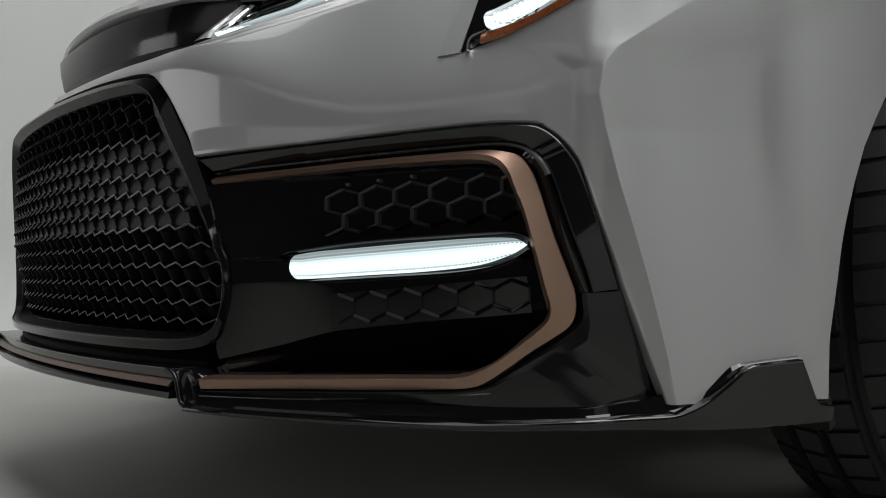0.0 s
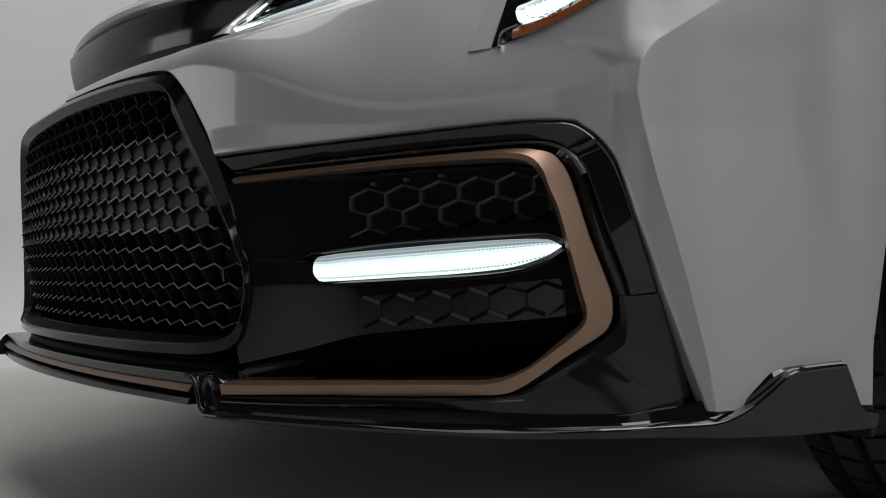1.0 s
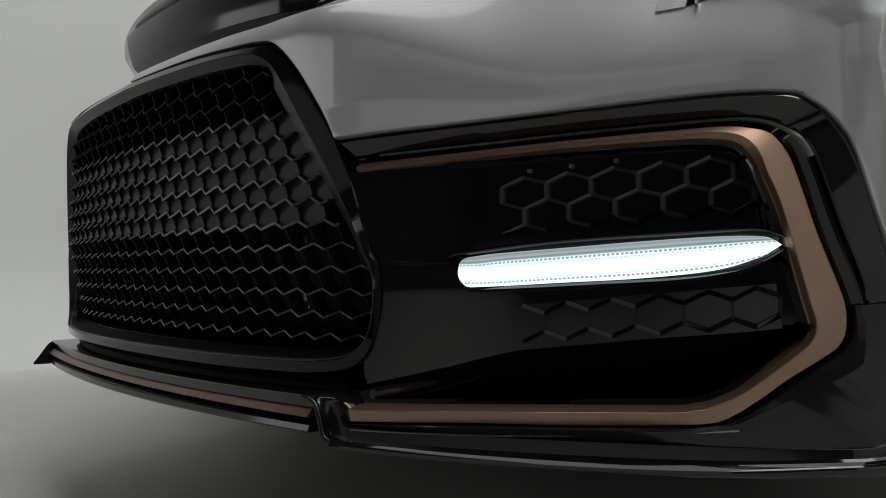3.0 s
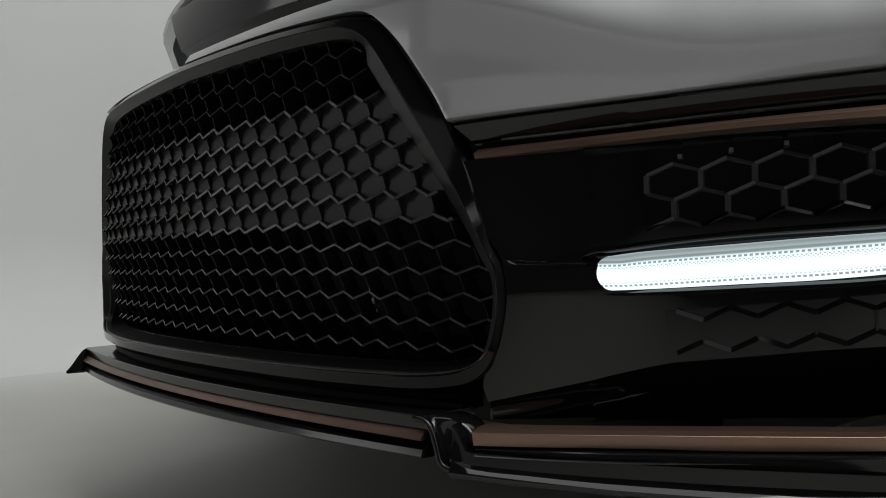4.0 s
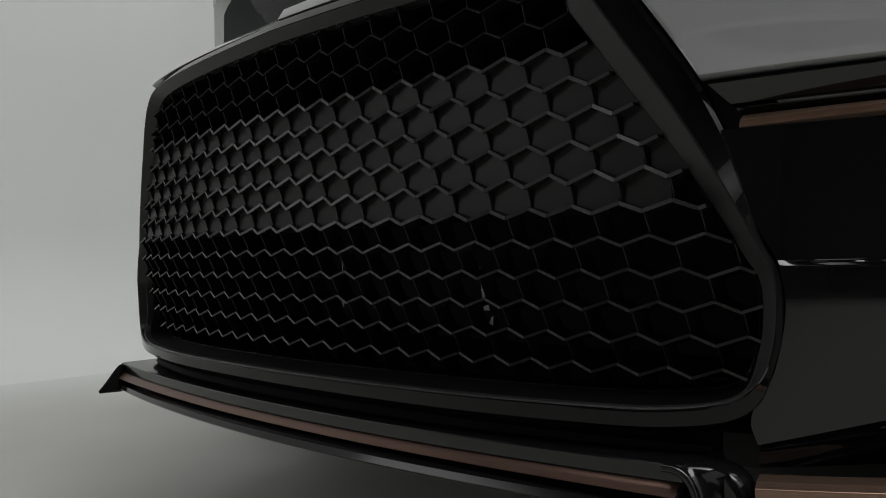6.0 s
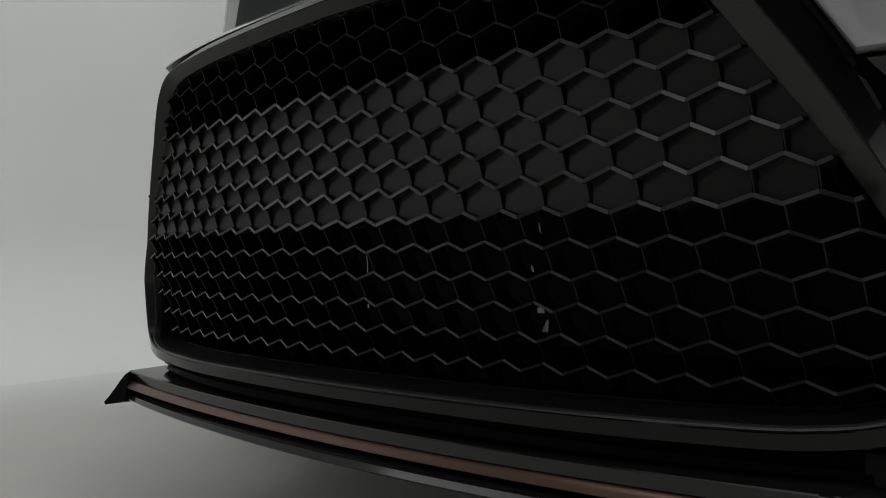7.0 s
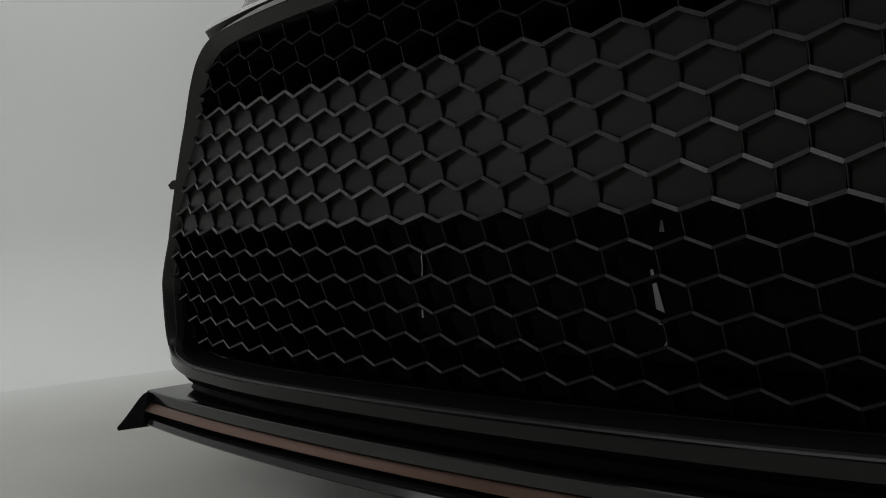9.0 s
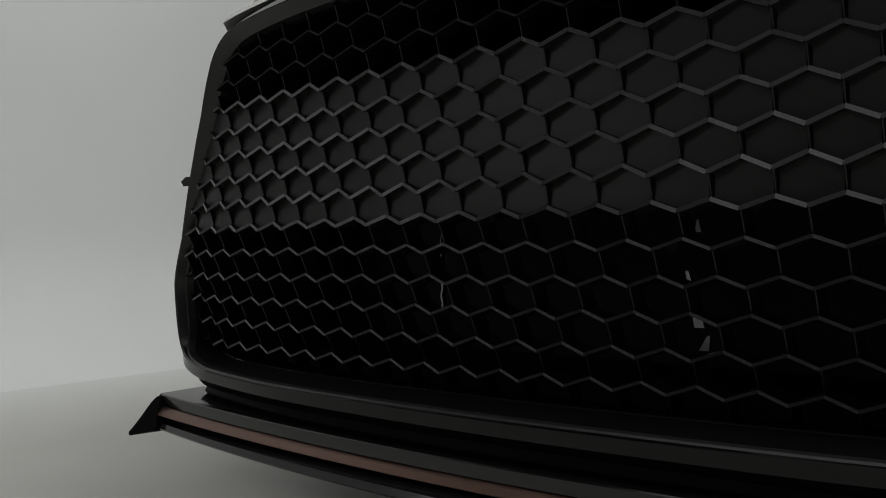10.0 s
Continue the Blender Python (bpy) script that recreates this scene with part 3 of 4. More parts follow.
    for (qa, za), (qb, zb) in zip(up, dn):
        dome = .0032 * min(1.0, (za - zb) / .022) ** 1.5
        x, y = ruled([(qa, za)], [(qb, zb)], [(v, -.0062 + dome * math.sin(math.pi * v) ** .7) for v in np.linspace(0, 1, 13)], side, .006, sink)
        f += x
        k += y
    b.solid(f, k)
    lens = b.done("lit_lens", GLOW, lamp, "white lit light guide")
    uv_by_skin(lens, up, dn)
    hex_relief(side, panel, depth)


def uv_by_skin(ob, up, dn):
    """u: metres round the nose, v: from the lower line to the upper."""
    me = ob.data
    layer = me.uv_layers.new(name="UVMap")
    uq, uz, dq, dz = [p[0] for p in up], [p[1] for p in up], [p[0] for p in dn], [p[1] for p in dn]
    for loop in me.loops:
        co = me.vertices[loop.vertex_index].co
        q = float(np.interp(abs(co.x), SKIN[:, 0], ARC))
        e = max(q, uq[0] + .012) if len(uq) > 20 else q
        hi, lo = float(np.interp(e, uq, uz)), float(np.interp(e, dq, dz))
        layer.data[loop.index].uv = (q, min(1.0, max(0.0, (co.z - lo) / max(1e-3, hi - lo))))


def hex_relief(side, panel, depth):
    """Hexagon ribs above the lamp, sunk hexagons below it."""
    def nodes(q0, z0, pitch, rh, slope):
        def nd(row, col, kind):
            q = q0 + pitch * col
            return (q, z0 - rh * row + slope * (q - q0) + kind * rh * .17)
        return nd

    def bar(p, r, w0, w1, front, back, tilt, mat, keep, turn=0.0):
        """A rib from p to r, w0 wide in front and w1 at its foot; tilt sets its upper edge back, turn its end r."""
        if not (keep(*p) and keep(*r)):
            return
        b = Build()
        P, R = np.array(p), np.array(r)
        t = (R - P) / np.hypot(*(R - P))
        n = np.array([-t[1], t[0]])
        n = n if n[1] > 0 or (n[1] == 0 and n[0] > 0) else -n
        b.box([skin(side * o[0], o[1], d(*o) - set_in) for d, w, lay, end in ((front, w0, tilt, turn), (back, w1, 0.0, 0.0)) for o, set_in in ((P - n * w, 0.0), (R - n * w, end), (R + n * w, lay + end), (P + n * w, lay))])
        b.done("hexagon_rib", mat, panel, "", 15)

    def lattice(rows, nd, keep, front, back, w, post_w, tilts, mats, turn=0.0):
        for row in rows:
            for c in range(-1, 9):
                h = .5 if row % 2 == 0 else 0
                pk, vl, ls = nd(row, c + h, 1), nd(row, c + h + .5, -1), nd(row, c + h - .5, -1)
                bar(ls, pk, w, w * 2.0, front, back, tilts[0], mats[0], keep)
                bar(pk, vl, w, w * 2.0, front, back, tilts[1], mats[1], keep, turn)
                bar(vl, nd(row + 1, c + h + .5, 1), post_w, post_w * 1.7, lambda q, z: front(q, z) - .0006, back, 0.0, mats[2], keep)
    q_max = lambda z: np.interp(z, [.22, .255, .292, .33, .354, .37], [.795, .798, .788, .780, .772, .764])
    # Falling ribs and posts take the lit copies, rising ribs stay black.
    upper = nodes(.5590, .3557, .0391, .0203, .066)
    lattice(range(0, 3), upper, lambda q, z: .546 < q < q_max(z) + .014 and .305 + .064 * (q - .53) < z < .3685 + .08 * (q - .567), lambda q, z: -.0325 - .06 * (q - .5635), lambda q, z: -.050, .0012, .0020, (-.0010, .0010), (GLOSS, RIB_LIT, RIB_MID), .0028)
    lower = nodes(.599, .2487, .0378, .0228, .075)
    inside_lower = lambda q, z: .578 < q < q_max(z) and .2165 + .08 * (q - .58) < z < .268 + .05 * (q - .58)
    lattice(range(0, 2), lower, inside_lower, lambda q, z: depth(q, z) + .0042, lambda q, z: depth(q, z) - .004, .0017, .0010, (.0016, .0010), (GLOSS, GLOSS, INSET))
    for q, z in ((.5835, .3655), (.621, .3680), (.659, .3705)):
        b = Build()
        b.box([skin(side * (q + x), z + y, d) for d, k in ((-.0335, .0016), (-.046, .0022)) for x, y in ((-k, -k), (k, -k), (k, k), (-k, k))])
        b.done("peg", RIBS, panel)


# ---------------------------------------------------------------- splitter
def splitter():
    """A shelf below the grille: upright face, bronze stripe in a groove, thin fin."""
    def at(x, z, dy, lift, keep=0.0):
        return np.array([x, -.0245 + .18 * x * x + dy + keep * x * x, z + lift * x * x])

    def section(x):
        return [at(x, .1700, .050, .010), at(x, .1682, .004, .018), at(x, .1677, .0010, .018), at(x, .1668, 0, .018), at(x, .1655, .0002, .018), at(x, .1577, .0014, .016), at(x, .1570, .0034, .016),
                at(x, .1508, -.0040, .008), at(x, .1493, .0040, .004), at(x, .1466, -.0085, 0, .06), at(x, .1450, -.0134, 0, .06), at(x, .1402, -.0153, 0, .06), at(x, .1385, -.0140, 0, .06), at(x, .137, .060, 0)]
    b = Build()
    g = [section(x) for x in np.linspace(-.410, .394, 80)]
    b.grid(g)
    b.grid([[r[0] for r in g], [r[-1] for r in g]])
    b.f.append(tuple(range(len(g[0]))))
    b.f.append(tuple(range(len(g[0]) * (len(g) - 1), len(g[0]) * len(g))))
    sp = b.done("front_splitter", SPLIT, car, "gloss black front splitter with a bronze stripe", 24)
    b = Build()
    xs = np.linspace(-.407, .392, 70)
    rows = ((.1570, .0026, .016), (.1566, .0010, .016), (.1538, -.0022, .012), (.1510, -.0054, .008), (.1502, -.0040, .008))
    b.solid([[at(x, *r) for r in rows] for x in xs], [[at(x, r[0], .010, r[2]) for r in rows] for x in xs])
    b.done("bronze_stripe", STRIPE, sp, "satin bronze stripe")
    # end fin that flares out and down
    b = Build()
    top = smooth_line([(-.4060, .0050, .1702), (-.4105, .0020, .1675), (-.4140, -.0025, .1610), (-.4180, -.0085, .1510), (-.4215, -.0140, .1425), (-.4240, -.0180, .1372)], 4)
    low = smooth_line([(-.4030, -.0035, .1375), (-.4070, -.0060, .1370), (-.4110, -.0090, .1362), (-.4150, -.0120, .1352), (-.4190, -.0150, .1342), (-.4232, -.0175, .1332)], 4)
    f = [[p, p * .7 + r * .3 + np.array([0, -.0008, 0]), p * .3 + r * .7 + np.array([0, -.0008, 0]), r] for p, r in zip(top, low)]
    b.solid(f, [[p + np.array([.006, .030, 0]) for p in r] for r in f])
    b.done("splitter_fin", INNER, sp, "black end fin")
    # shelf between grille frame and splitter
    b = Build()
    qs = np.linspace(-.405, .405, 60)
    f = [[skin(q, z, d) for z, d in ((.188, -.014), (.183, -.008), (.178, -.012), (.175, -.016), (.168, -.012))] for q in qs]
    k = [[skin(q, z, -.05) for z in (.188, .183, .178, .175, .168)] for q in qs]
    b.solid(f, k)
    b.done("grille_sill", INNER, car, "matt black sill below the grille")


def side_lip(side):
    """Lip below the bumper corner, which sweeps up into a winglet ahead of the wheel."""
    b = Build()
    qs = np.r_[np.linspace(.419, .44, 5), np.linspace(.46, .86, 40), np.linspace(.865, .985, 44), np.linspace(.9882, 1.044, 8), np.linspace(1.045, 1.0715, 12)]
    qs = qs if side > 0 else qs[qs > .80]
    edge_q = [.41, .60, .715, .82, .888, .9195, .9444, .9667, .9882]
    edge_z = [.132, .129, .1295, .1345, .1375, .1405, .149, .163, .1800]
    edge_q, edge_z = smooth_line(list(zip(edge_q, edge_z)), 10).T
    edge_q, edge_z = np.r_[edge_q, .9935, 1.019, 1.045, 1.050, 1.0565, 1.0606, 1.0715], np.r_[edge_z, .1832, .1858, .1882, .1728, .1511, .1465, .1445]
    g = []
    for q in qs:
        c = .024 * (1 - fade(q, .42, .84)) + .0165 * fade(q, .845, .925) * (1 - fade(q, .93, 1.10))
        ze = float(np.interp(q, edge_q, edge_z))
        zb = float(np.interp(q, [.41, .57, .715, .82, .93, 1.0, 1.0715], [.127, .1245, .1235, .1265, .1262, .1262, .1300]))
        w = fade(q, .875, .950)
        e = 1 - fade(q, .419, .432)
        zt = (.1465 - .003 * fade(q, .43, .6) + .004 * fade(q, .75, .9) + .020 * e) * (1 - w) + (ze + .0045) * w
        zt = max(zt, .1475 + .006 * fade(q, .84, .89) * (1 - fade(q, .945, .96)))
        out = .0085 + .006 * w
        zt += .0105 * fade(q, .885, .935) * (1 - fade(q, .972, .996))
        g.append([skin(side * q, zt - .004 * w, c - .012), skin(side * q, zt, c - .001), skin(side * q, zt - .001, c + .0015), skin(side * q, ze + (zt - ze) * (.38 + .1 * w), c + .0022 + .003 * w), skin(side * q, ze + (zt - ze) * .22, c + .0035 + .0025 * w), skin(side * q, ze + .0011, c + out - .0012),
                  skin(side * q, ze, c + out), skin(side * q, ze - .0015, c + out + .0005), skin(side * q, (ze + zb) / 2 - .001, c + out - .0005), skin(side * q, zb + .001, c + out - .003), skin(side * q, zb, c + out - .005),
                  skin(side * q, zb + .001, c - .08 * (1 - w) - .01 * w)])
    b.grid(g)
    m = len(g[0])
    b.grid([[r[0] for r in g], [r[-1] for r in g]])
    b.f.append(tuple(range(m)))
    b.f.append(tuple(range(m * (len(g) - 1), m * len(g))))
    b.done("side_lip", GLOSS, car, "gloss black lip sweeping up into a winglet before the wheel", 16)
    if side < 0:
        return
    # rounded step between splitter and lip
    b = Build()
    rim = dense([(.384, .1688), (.3915, .1680), (.3975, .1645), (.4015, .1575), (.4040, .1490), (.4062, .1400), (.4095, .1342), (.4165, .1312), (.4280, .1302), (.446, .1300)], 6)
    inner = dense([(.392, .1700), (.401, .1702), (.4110, .1692), (.4220, .1660), (.4290, .1600), (.4330, .1520), (.4345, .1440), (.4365, .1385), (.4400, .1345), (.450, .1325)], 6)
    b.solid(*ruled(rim, inner, [(0, .0225), (.15, .0180), (.40, .0160), (.85, .0135), (1, .008)], side, .02))
    tube = []
    for k, (q, z) in enumerate(rim):
        (qa, za), (qb, zb) = rim[max(0, k - 1)], rim[min(len(rim) - 1, k + 1)]
        run = math.hypot(qb - qa, zb - za)
        nq, nz = -(zb - za) / run, (qb - qa) / run
        tube.append([skin(side * (q + nq * .0027 * math.cos(w)), z + nz * .0027 * math.cos(w), .0235 + .0035 * math.sin(w)) for w in np.linspace(0, 2 * math.pi, 13)])
    b.grid(tube)
    b.done("step_plate", SPLIT, car, "gloss black rounded step between splitter and lip", 50)


# ---------------------------------------------------------------- nose panel, hood, lamps
def nose_y(x):
    return .030 + .33 * x * x if x < 0 else .030 + .62 * x * x + .15 * max(0.0, x - .235)


def nose_panel():
    b = Build()
    g, k = [], []
    for u in np.r_[0, .01, .03, .06, np.linspace(.10, 1, 40)]:
        turn = .05 * max(0.0, 1 - u / .06)
        row = [(.535, .008), (.556, .004), (.5605, .0), (.563, -.0006), (.590, -.001), (.612, .001), (.6165, .002), (.6185, .005), (.620, .014)]
        line = [np.array([(-.144 - .84 * (z - .562)) * (1 - u) + .33 * u, 0, z]) for z, dy in row]
        g.append([np.array([p[0], nose_y(p[0]) + dy + turn, p[2]]) for p, (z, dy) in zip(line, row)])
        k.append([p + np.array([0, nose_y(p[0]) + .08, 0]) for p in line])
    b.solid(g, k)
    b.done("nose_panel", SPLIT, car, "satin black nose panel between the headlamps")
    b = Build()
    g, k = [], []
    for x in np.linspace(-.70, .70, 54):
        u = abs(x)
        y0 = .034 + .62 * u * u if u < .30 else .034 + .62 * .09 + .55 * (u - .30)
        row = [(.624, .004), (.628, -.002), (.634, -.003), (.645, .006), (.67, .05), (.74, .22), (.83, .55), (.92, 1.0)]
        g.append([np.array([x, y0 + dy, z - .10 * u * u]) for z, dy in row])
        k.append([np.array([x, y0 + dy + .008, z - .004 - .10 * u * u]) for z, dy in row])
    b.solid(g, k)
    b.done("hood", PAINT, car, "grey metallic painted hood")


def side_blade():
    """Tip of the far corner's trim, beyond the grille."""
    b = Build()
    f = [[np.array([x, y, z]) for x, y, z in ((-.405, .060, .384), (-.4225, .046, .3825), (-.4290, .0450, .3780), (-.4275, .047, .3735), (-.405, .064, .3725))]]
    f.append([p + np.array([.012, .06, 0]) for p in f[0]])
    b.grid(f)
    b.f += [(0, 1, 2, 3, 4), (9, 8, 7, 6, 5), (0, 4, 9, 5)]
    b.done("side_blade", GLOSS, car, "gloss black trim tip of the far corner")


def brackets():
    """Small metal clips on the radiator, seen through the mesh."""
    for x, y, z, w, h, lean in ((-.2475, .238, .278, .0013, .090, .0), (.046, .206, .262, .0042, .046, -.010), (.049, .207, .2265, .0040, .012, .004), (.045, .208, .3215, .0026, .010, .0)):
        b = Build()
        ks = np.linspace(0, 1, 12)
        wave = lambda k: .0012 * math.sin(40 * k) if h > .08 else 0.0
        f = [[np.array([x + lean * k + wave(k) - w * (1 - .7 * k), y, z + h * (k - .5)]), np.array([x + lean * k + wave(k) + w * (1 - .7 * k), y, z + h * (k - .5)])] for k in ks]
        b.solid(f, [[p + np.array([0, .006, 0]) for p in r] for r in f])
        b.done("radiator_clip", ALLOY, car, "bright metal clip on the radiator")
    b = Build()
    g = []
    for w in np.linspace(-2.4, .9, 14):
        c = np.array([.022 - .016 * math.cos(w), .115, .500 + .016 * math.sin(w)])
        out = np.array([-math.cos(w), 0, math.sin(w)])
        g.append([c + out * r + np.array([0, y, 0]) for r, y in ((.0035, 0), (0, -.0025), (-.0035, 0), (0, .004), (.0035, 0))])
    b.grid(g)
    b.done("hose_hook", SATIN, car, "black hook behind the upper mesh")


def upper_body():
    """Flanks, glasshouse and roof behind the nose."""
    stations = [(1.02, .90, .90, .92), (1.30, .92, .90, .98), (1.95, .92, .66, 1.36), (2.5, .92, .62, 1.43), (3.2, .92, .62, 1.38), (3.9, .90, .70, 1.12), (4.25, .84, .72, .98)]
    b = Build()
    g = []
    for y, w, wr, zr in stations:
        g.append([np.array([x, y, z]) for x, z in ((-w * .9, .14), (-w, .35), (-w, .72), (-w * .97, .86), (-wr, zr - .05), (-wr * .8, zr), (0, zr + .03), (wr * .8, zr), (wr, zr - .05), (w * .97, .86), (w, .72), (w, .35), (w * .9, .14))])
    b.grid(g)
    b.f.append(tuple(range(13)))
    b.f.append(tuple(range(13 * 6, 13 * 7)))
    b.grid([[r[0] for r in g], [r[-1] for r in g]])
    b.done("upper_body", PAINT, car, "grey painted flanks and roof")


def headlamp(side):
    sink = .05 if side < 0 else 0.0
    lamp = None

    def strip(name, up, dn, prof, th, mat, label="", proud=0.0, steps=6):
        b = Build()
        b.solid(*ruled(dense(up, steps), dense(dn, steps), prof, side, th, lambda q, z, v: lean_back(q, z) + proud - sink))
        return b.done(name, mat, lamp or car, label)
    flat = [(0, -.004), (.2, 0), (.8, 0), (1, -.004)]
    bar = [(v, .005 * math.sin(math.pi * v) ** .6 - .004) for v in np.linspace(0, 1, 9)]
    lamp = strip("headlamp", [(.300, .60), (.36, .62), (.44, .645), (.59, .67)], [(0.3242, 0.5511), (0.3601, 0.5534), (0.4223, 0.5671), (0.5856, 0.6009)], [(v, 0) for v in np.linspace(0, 1, 8)], .02, LAMPIN,
                 "headlamp with lit white guides and an amber strip", -.034)
    # dark reflector slats above the guide
    for k in range(4):
        o = .012 * k
        strip("slat", [(.385, .578 + o), (.42, .588 + o), (.46, .598 + o), (.50, .606 + o)], [(.387, .571 + o), (.422, .580 + o), (.462, .590 + o), (.502, .598 + o)], flat, .006, CHROME if k % 2 else GLOSS, "", -.028)
    up = [(0.3710, 0.5581), (0.3696, 0.5638), (0.3938, 0.5654), (0.4275, 0.5772), (0.4624, 0.5876), (0.4787, 0.6010), (0.4947, 0.6220)]
    dn = [(0.3710, 0.5581), (0.3784, 0.5525), (0.4012, 0.5572), (0.4350, 0.5673), (0.4690, 0.5758), (0.5019, 0.5831), (0.5299, 0.6001)]
    uv_by_skin(strip("light_guide", up, dn, bar, .006, GLOWH, "white lit light guide", -.018), up, dn)
    up = [(0.5172, 0.5907), (0.5468, 0.6004), (0.6066, 0.6092)]
    dn = [(0.5180, 0.5852), (0.5506, 0.5903), (0.6096, 0.5981)]
    uv_by_skin(strip("light_guide", up, dn, bar, .006, GLOWH, "white lit light guide", -.018), up, dn)
    strip("inner_reflector", [(.358, .5665), (.3625, .578), (.369, .594), (.373, .604)], [(.369, .5630), (.377, .575), (.381, .592), (.384, .603)], bar, .006, CHROME, "bright inner reflector", -.022)
    strip("side_trim", [(.3310, .551), (.3390, .566), (.3480, .582), (.3600, .604)], [(.3640, .553), (.3570, .566), (.3620, .582), (.3680, .604)], flat, .008, PAINT, "grey painted trim beside the lamp", -.017)
    strip("lower_bezel", [(0.3590, 0.5444), (0.3879, 0.5491), (0.4399, 0.5644), (0.5049, 0.5810), (0.5958, 0.5995)], [(0.3638, 0.5401), (0.3914, 0.5452), (0.4424, 0.5606), (0.5065, 0.5773), (0.5968, 0.5961)], flat, .008, GLOSS, "gloss black bezel", -.014)
    # outer lobe
    strip("outer_housing", [(0.7347, 0.5744), (0.7816, 0.5761), (0.8464, 0.5807), (0.9062, 0.6034)], [(0.7186, 0.4867), (0.7645, 0.4982), (0.8206, 0.5158), (0.8692, 0.5364)], [(0, -.004), (.02, .0), (.98, .0), (1, -.004)], .01, GLOSS,
          "gloss black outer lamp housing", .0015)
    strip("amber_strip", [(0.7406, 0.5079), (0.7644, 0.5111), (0.7933, 0.5186), (0.8204, 0.5311), (0.8449, 0.5420)], [(0.7391, 0.4940), (0.7650, 0.4986), (0.7933, 0.5084), (0.8202, 0.5195), (0.8528, 0.5338)], flat, .008, AMBER, "amber side marker strip", .006)
    up = [(0.7428, 0.5200), (0.7427, 0.5266), (0.7464, 0.5286), (0.7540, 0.5300), (0.7820, 0.5380), (0.8205, 0.5514)]
    dn = [(0.7428, 0.5200), (0.7442, 0.5126), (0.7483, 0.5094), (0.7557, 0.5078), (0.7822, 0.5162), (0.8202, 0.5339)]
    uv_by_skin(strip("outer_light_guide", up, dn, bar, .010, GLOWH, "white lit light guide", .0115), up, dn)
    strip("bracket", [(0.7254, 0.4869), (0.7275, 0.5028), (0.7438, 0.5091)], [(0.7283, 0.4872), (0.7309, 0.4998), (0.7459, 0.5062)], flat, .006, ALLOY, "bright metal bracket", .007)
    # painted facet between bumper and lamp
    strip("facet", [(0.6940, 0.4858), (0.7006, 0.5153), (0.7085, 0.5436), (0.7151, 0.5678)], [(0.7184, 0.4874), (0.7232, 0.5139), (0.7298, 0.5402), (0.7360, 0.5635)], [(0, -.002), (.04, .0006), (.10, .0008), (.97, .0004), (1, -.002)], .008, PAINT,
          "grey painted facet beside the lamp", .0012)


# ---------------------------------------------------------------- wheel
def wheel(side):
    hub = Vector((side * .815, .880, .273))
    top = new("wheel")
    top.parent = car
    top.location = hub
    tagged(top, "front wheel with a ribbed black tyre")
    b = Build()
    prof = [(-.085, .225), (-.108, .25), (-.1125, .285), (-.108, .312), (-.098, .326), (-.088, .3315), (-.062, .3345), (-.058, .327), (-.050, .327), (-.046, .3355),
            (-.006, .336), (-.004, .328), (.004, .328), (.006, .336), (.046, .3355), (.050, .327), (.058, .327), (.062, .3345), (.088, .3315), (.098, .326), (.108, .312), (.1125, .285), (.108, .25), (.085, .225)]
    n = 96
    g = []
    for i in range(n):
        a = 2 * math.pi * i / n
        g.append([np.array([side * (x if x > 0 else .70 * x), r * math.cos(a), r * math.sin(a)]) for x, r in prof])
    b.grid(g, wrap=True)
    tyre = b.done("tyre", RUBBER, top, "black ribbed tyre", 30)
    # shoulder and centre blocks
    for x0, x1, sk, r0 in ((-.071, -.045, .35, .3335), (.064, .101, -.35, .3335), (-.031, -.006, .5, .3365), (.008, .044, -.5, .3365)):
        b, c = Build(), []
        half = math.pi * .82 / 55
        for rr in (r0 + .0045, r0 - .012):
            for x, a in ((x0, -half), (x1, -half), (x1, half), (x0, half)):
                ang, rad = a + sk * (x - x0), rr - (.006 if abs(x) > .07 else 0)
                c.append(np.array([side * x, rad * math.cos(ang), rad * math.sin(ang)]))
        b.box(c)
        first = b.done("tread_block", RUBBER, tyre)
        for i in range(1, 55):
            ob = first.copy()
            scene.collection.objects.link(ob)
            ob.rotation_euler = (2 * math.pi * i / 55, 0, 0)
    b = Build()
    rim = [(.10, .228), (.103, .222), (.092, .212), (.06, .20), (-.09, .205)]
    g = []
    for i in range(64):
        a = 2 * math.pi * i / 64
        g.append([np.array([side * x, r * math.cos(a), r * math.sin(a)]) for x, r in rim])
    b.grid(g, wrap=True)
    for i in range(10):
        a = 2 * math.pi * i / 10
        ca, sa = math.cos(a), math.sin(a)
        P = lambda x, r, o: np.array([side * x, r * ca - o * sa, r * sa + o * ca])
        b.box([P(.085, .04, -.018), P(.085, .215, -.010), P(.085, .215, .010), P(.085, .04, .018), P(.06, .04, -.018), P(.06, .215, -.010), P(.06, .215, .010), P(.06, .04, .018)])
    b.done("rim", ALLOY, top, "alloy wheel rim")
    # wheel well
    b = Build()
    g, k = [], []
    for i in range(21):
        a = math.pi * (1.12 - 1.24 * i / 20)
        f = lambda r, x: np.array([side * x, hub.y + r * math.cos(a) * 1.0, hub.z + r * math.sin(a)])
        g.append([f(.425, .885), f(.425, .60)])
        k.append([f(.437, .885), f(.437, .60)])
    b.solid(g, k)
    b.done("wheel_well", BACK, car, "black wheel arch liner")


def underbody():
    b = Build()
    b.box([np.array(p) for p in ((-.36, .10, .135), (.55, .17, .135), (.66, 2.6, .15), (-.66, 2.6, .15), (-.36, .10, .2), (.55, .17, .2), (.66, 2.6, .22), (-.66, 2.6, .22))])
    b.done("underbody", BACK, car, "black underbody tray")


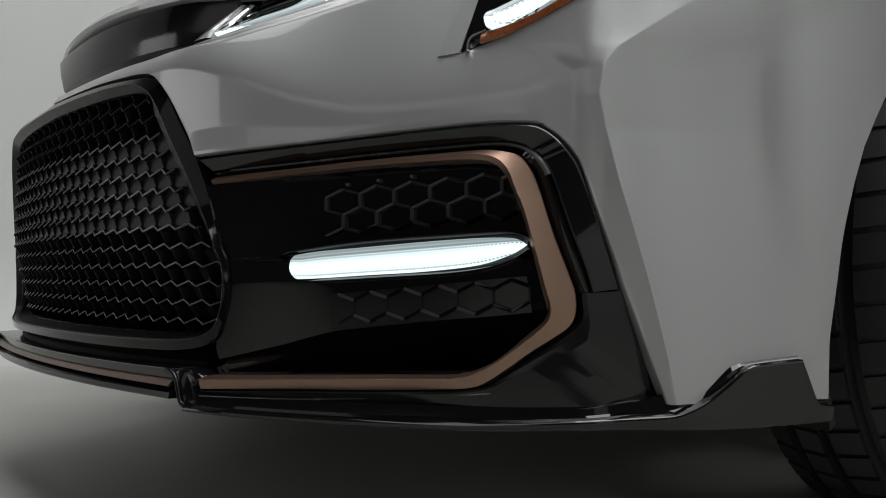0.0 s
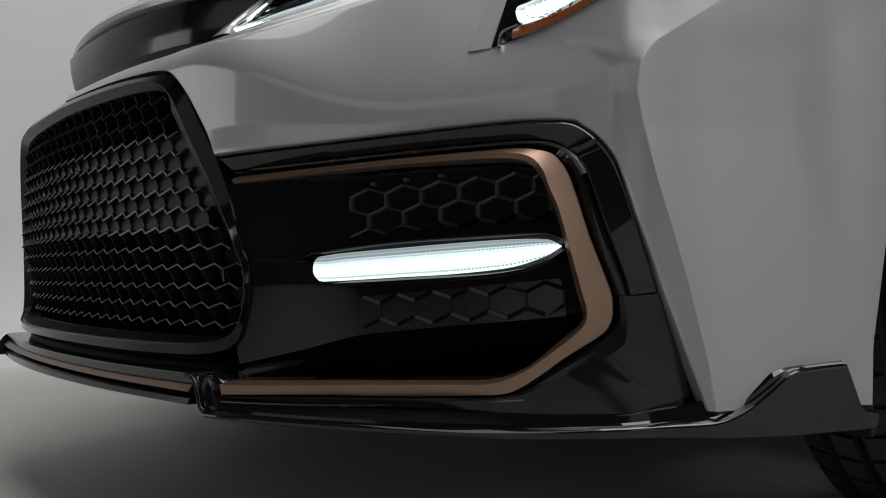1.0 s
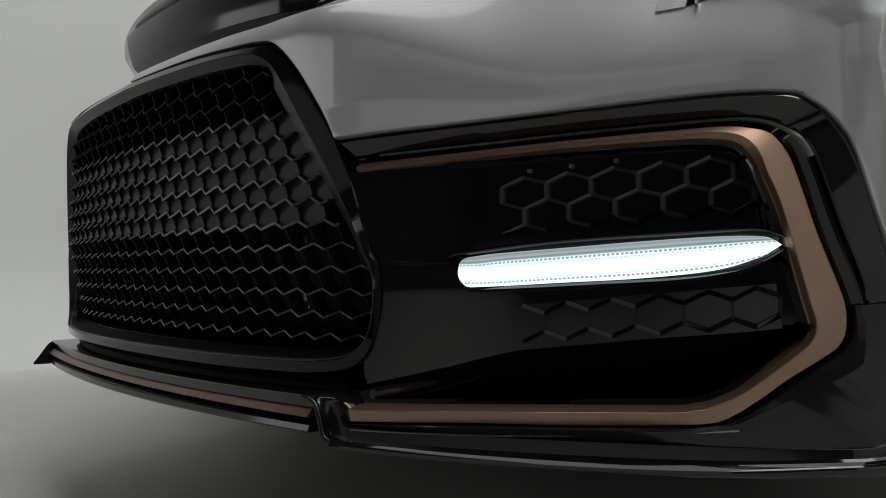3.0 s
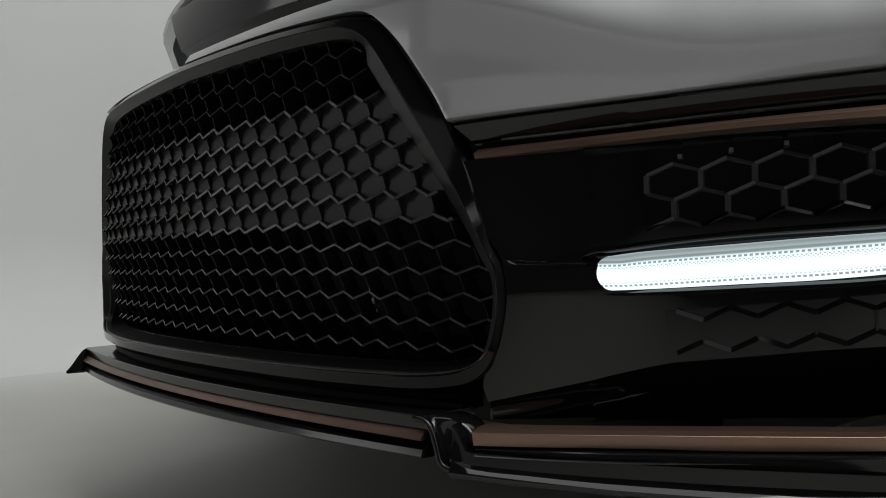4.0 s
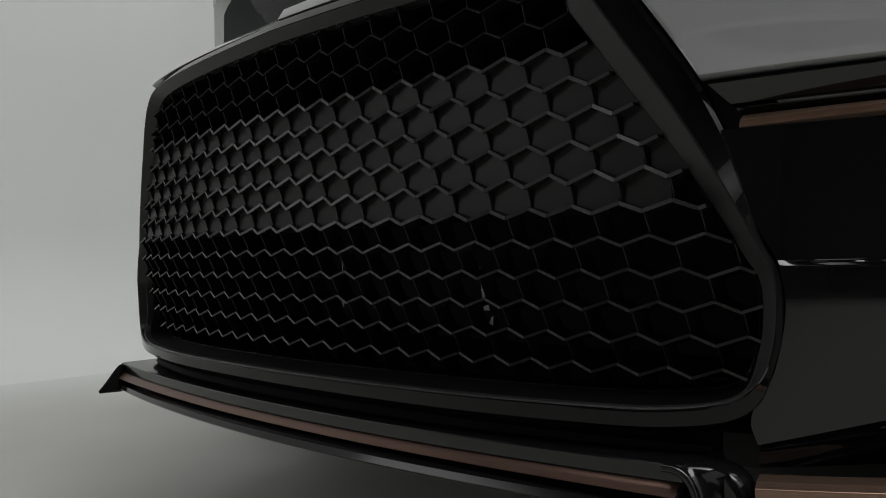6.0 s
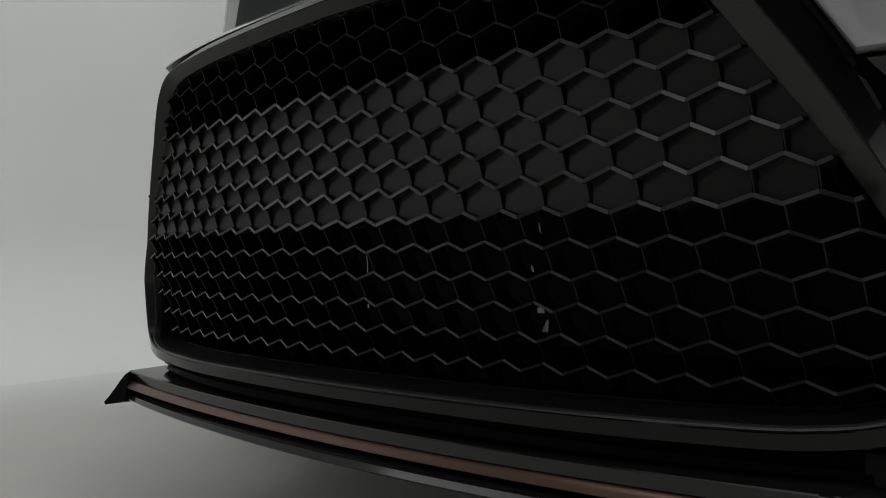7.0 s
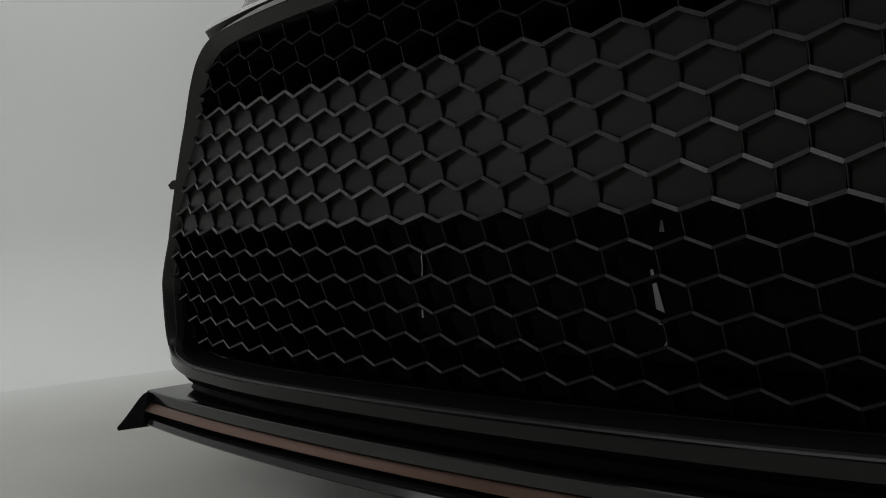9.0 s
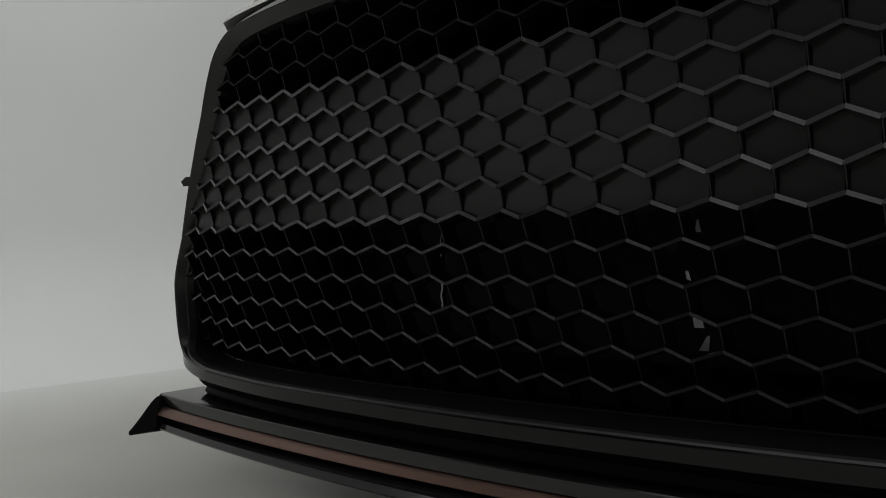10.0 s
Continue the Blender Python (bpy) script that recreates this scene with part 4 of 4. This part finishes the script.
# ---------------------------------------------------------------- studio
def studio():
    b = Build()
    xs = [(-2.1, GROUND)]
    r = .5
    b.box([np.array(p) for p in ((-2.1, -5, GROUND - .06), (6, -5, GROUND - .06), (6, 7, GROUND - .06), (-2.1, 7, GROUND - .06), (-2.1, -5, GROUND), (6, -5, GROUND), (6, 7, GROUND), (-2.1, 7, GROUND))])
    tagged(b.done("floor", FLOOR, None, "pale studio floor with light falloff in its colour"), category="floor", kind="structure")
    b = Build()
    for i in range(1, 13):
        a = math.pi / 2 * i / 12
        xs.append((-2.1 - r * math.sin(a), GROUND + r * (1 - math.cos(a))))
    xs += [(-2.1 - r, 2.0), (-2.1 - r, 4.2)]
    ys = np.linspace(-5, 7, 13)
    g = [[np.array([x, y, z]) for y in ys] for x, z in xs]
    n = [[p + np.array([-.06 if z > .3 else 0, 0, -.06 if z < 1.5 else 0]) for p in row] for row, (x, z) in zip(g, xs)]
    b.solid(g, n)
    tagged(b.done("backdrop", CYC, None, "white studio wall with a coved foot", 60), category="backdrop", kind="structure")
    # Side wall's front length: unseen, added dark so the black panels reflect dark.
    for name, c0, c1, mat in (("wall_front", (-2.7, -4.6, GROUND), (5, -4.5, 4.2), DARK), ("wall_back", (-2.7, 7.0, 0), (5, 7.1, 4.2), DARK), ("wall_side", (4.6, -1.2, 0), (4.7, 7, 4.2), CYC), ("wall_side_front", (4.6, -5, 0), (4.7, -1.2, 4.2), DARK), ("ceiling", (-2.7, -5, 4.2), (5, 7, 4.3), DARK)):
        (x0, y0, z0), (x1, y1, z1) = c0, c1
        b = Build()
        b.box([np.array(p) for p in ((x0, y0, z0), (x1, y0, z0), (x1, y1, z0), (x0, y1, z0), (x0, y0, z1), (x1, y0, z1), (x1, y1, z1), (x0, y1, z1))])
        tagged(b.done(name, mat), "plain studio " + name.split("_")[0], name.split("_")[0], kind="structure")


studio()
for side in (1, -1):
    bumper_cover(side)
    fog_corner(side)
    side_lip(side)
    headlamp(side)
    wheel(side)
grille_mesh(grille_frame())
splitter()
nose_panel()
side_blade()
brackets()
upper_body()
underbody()
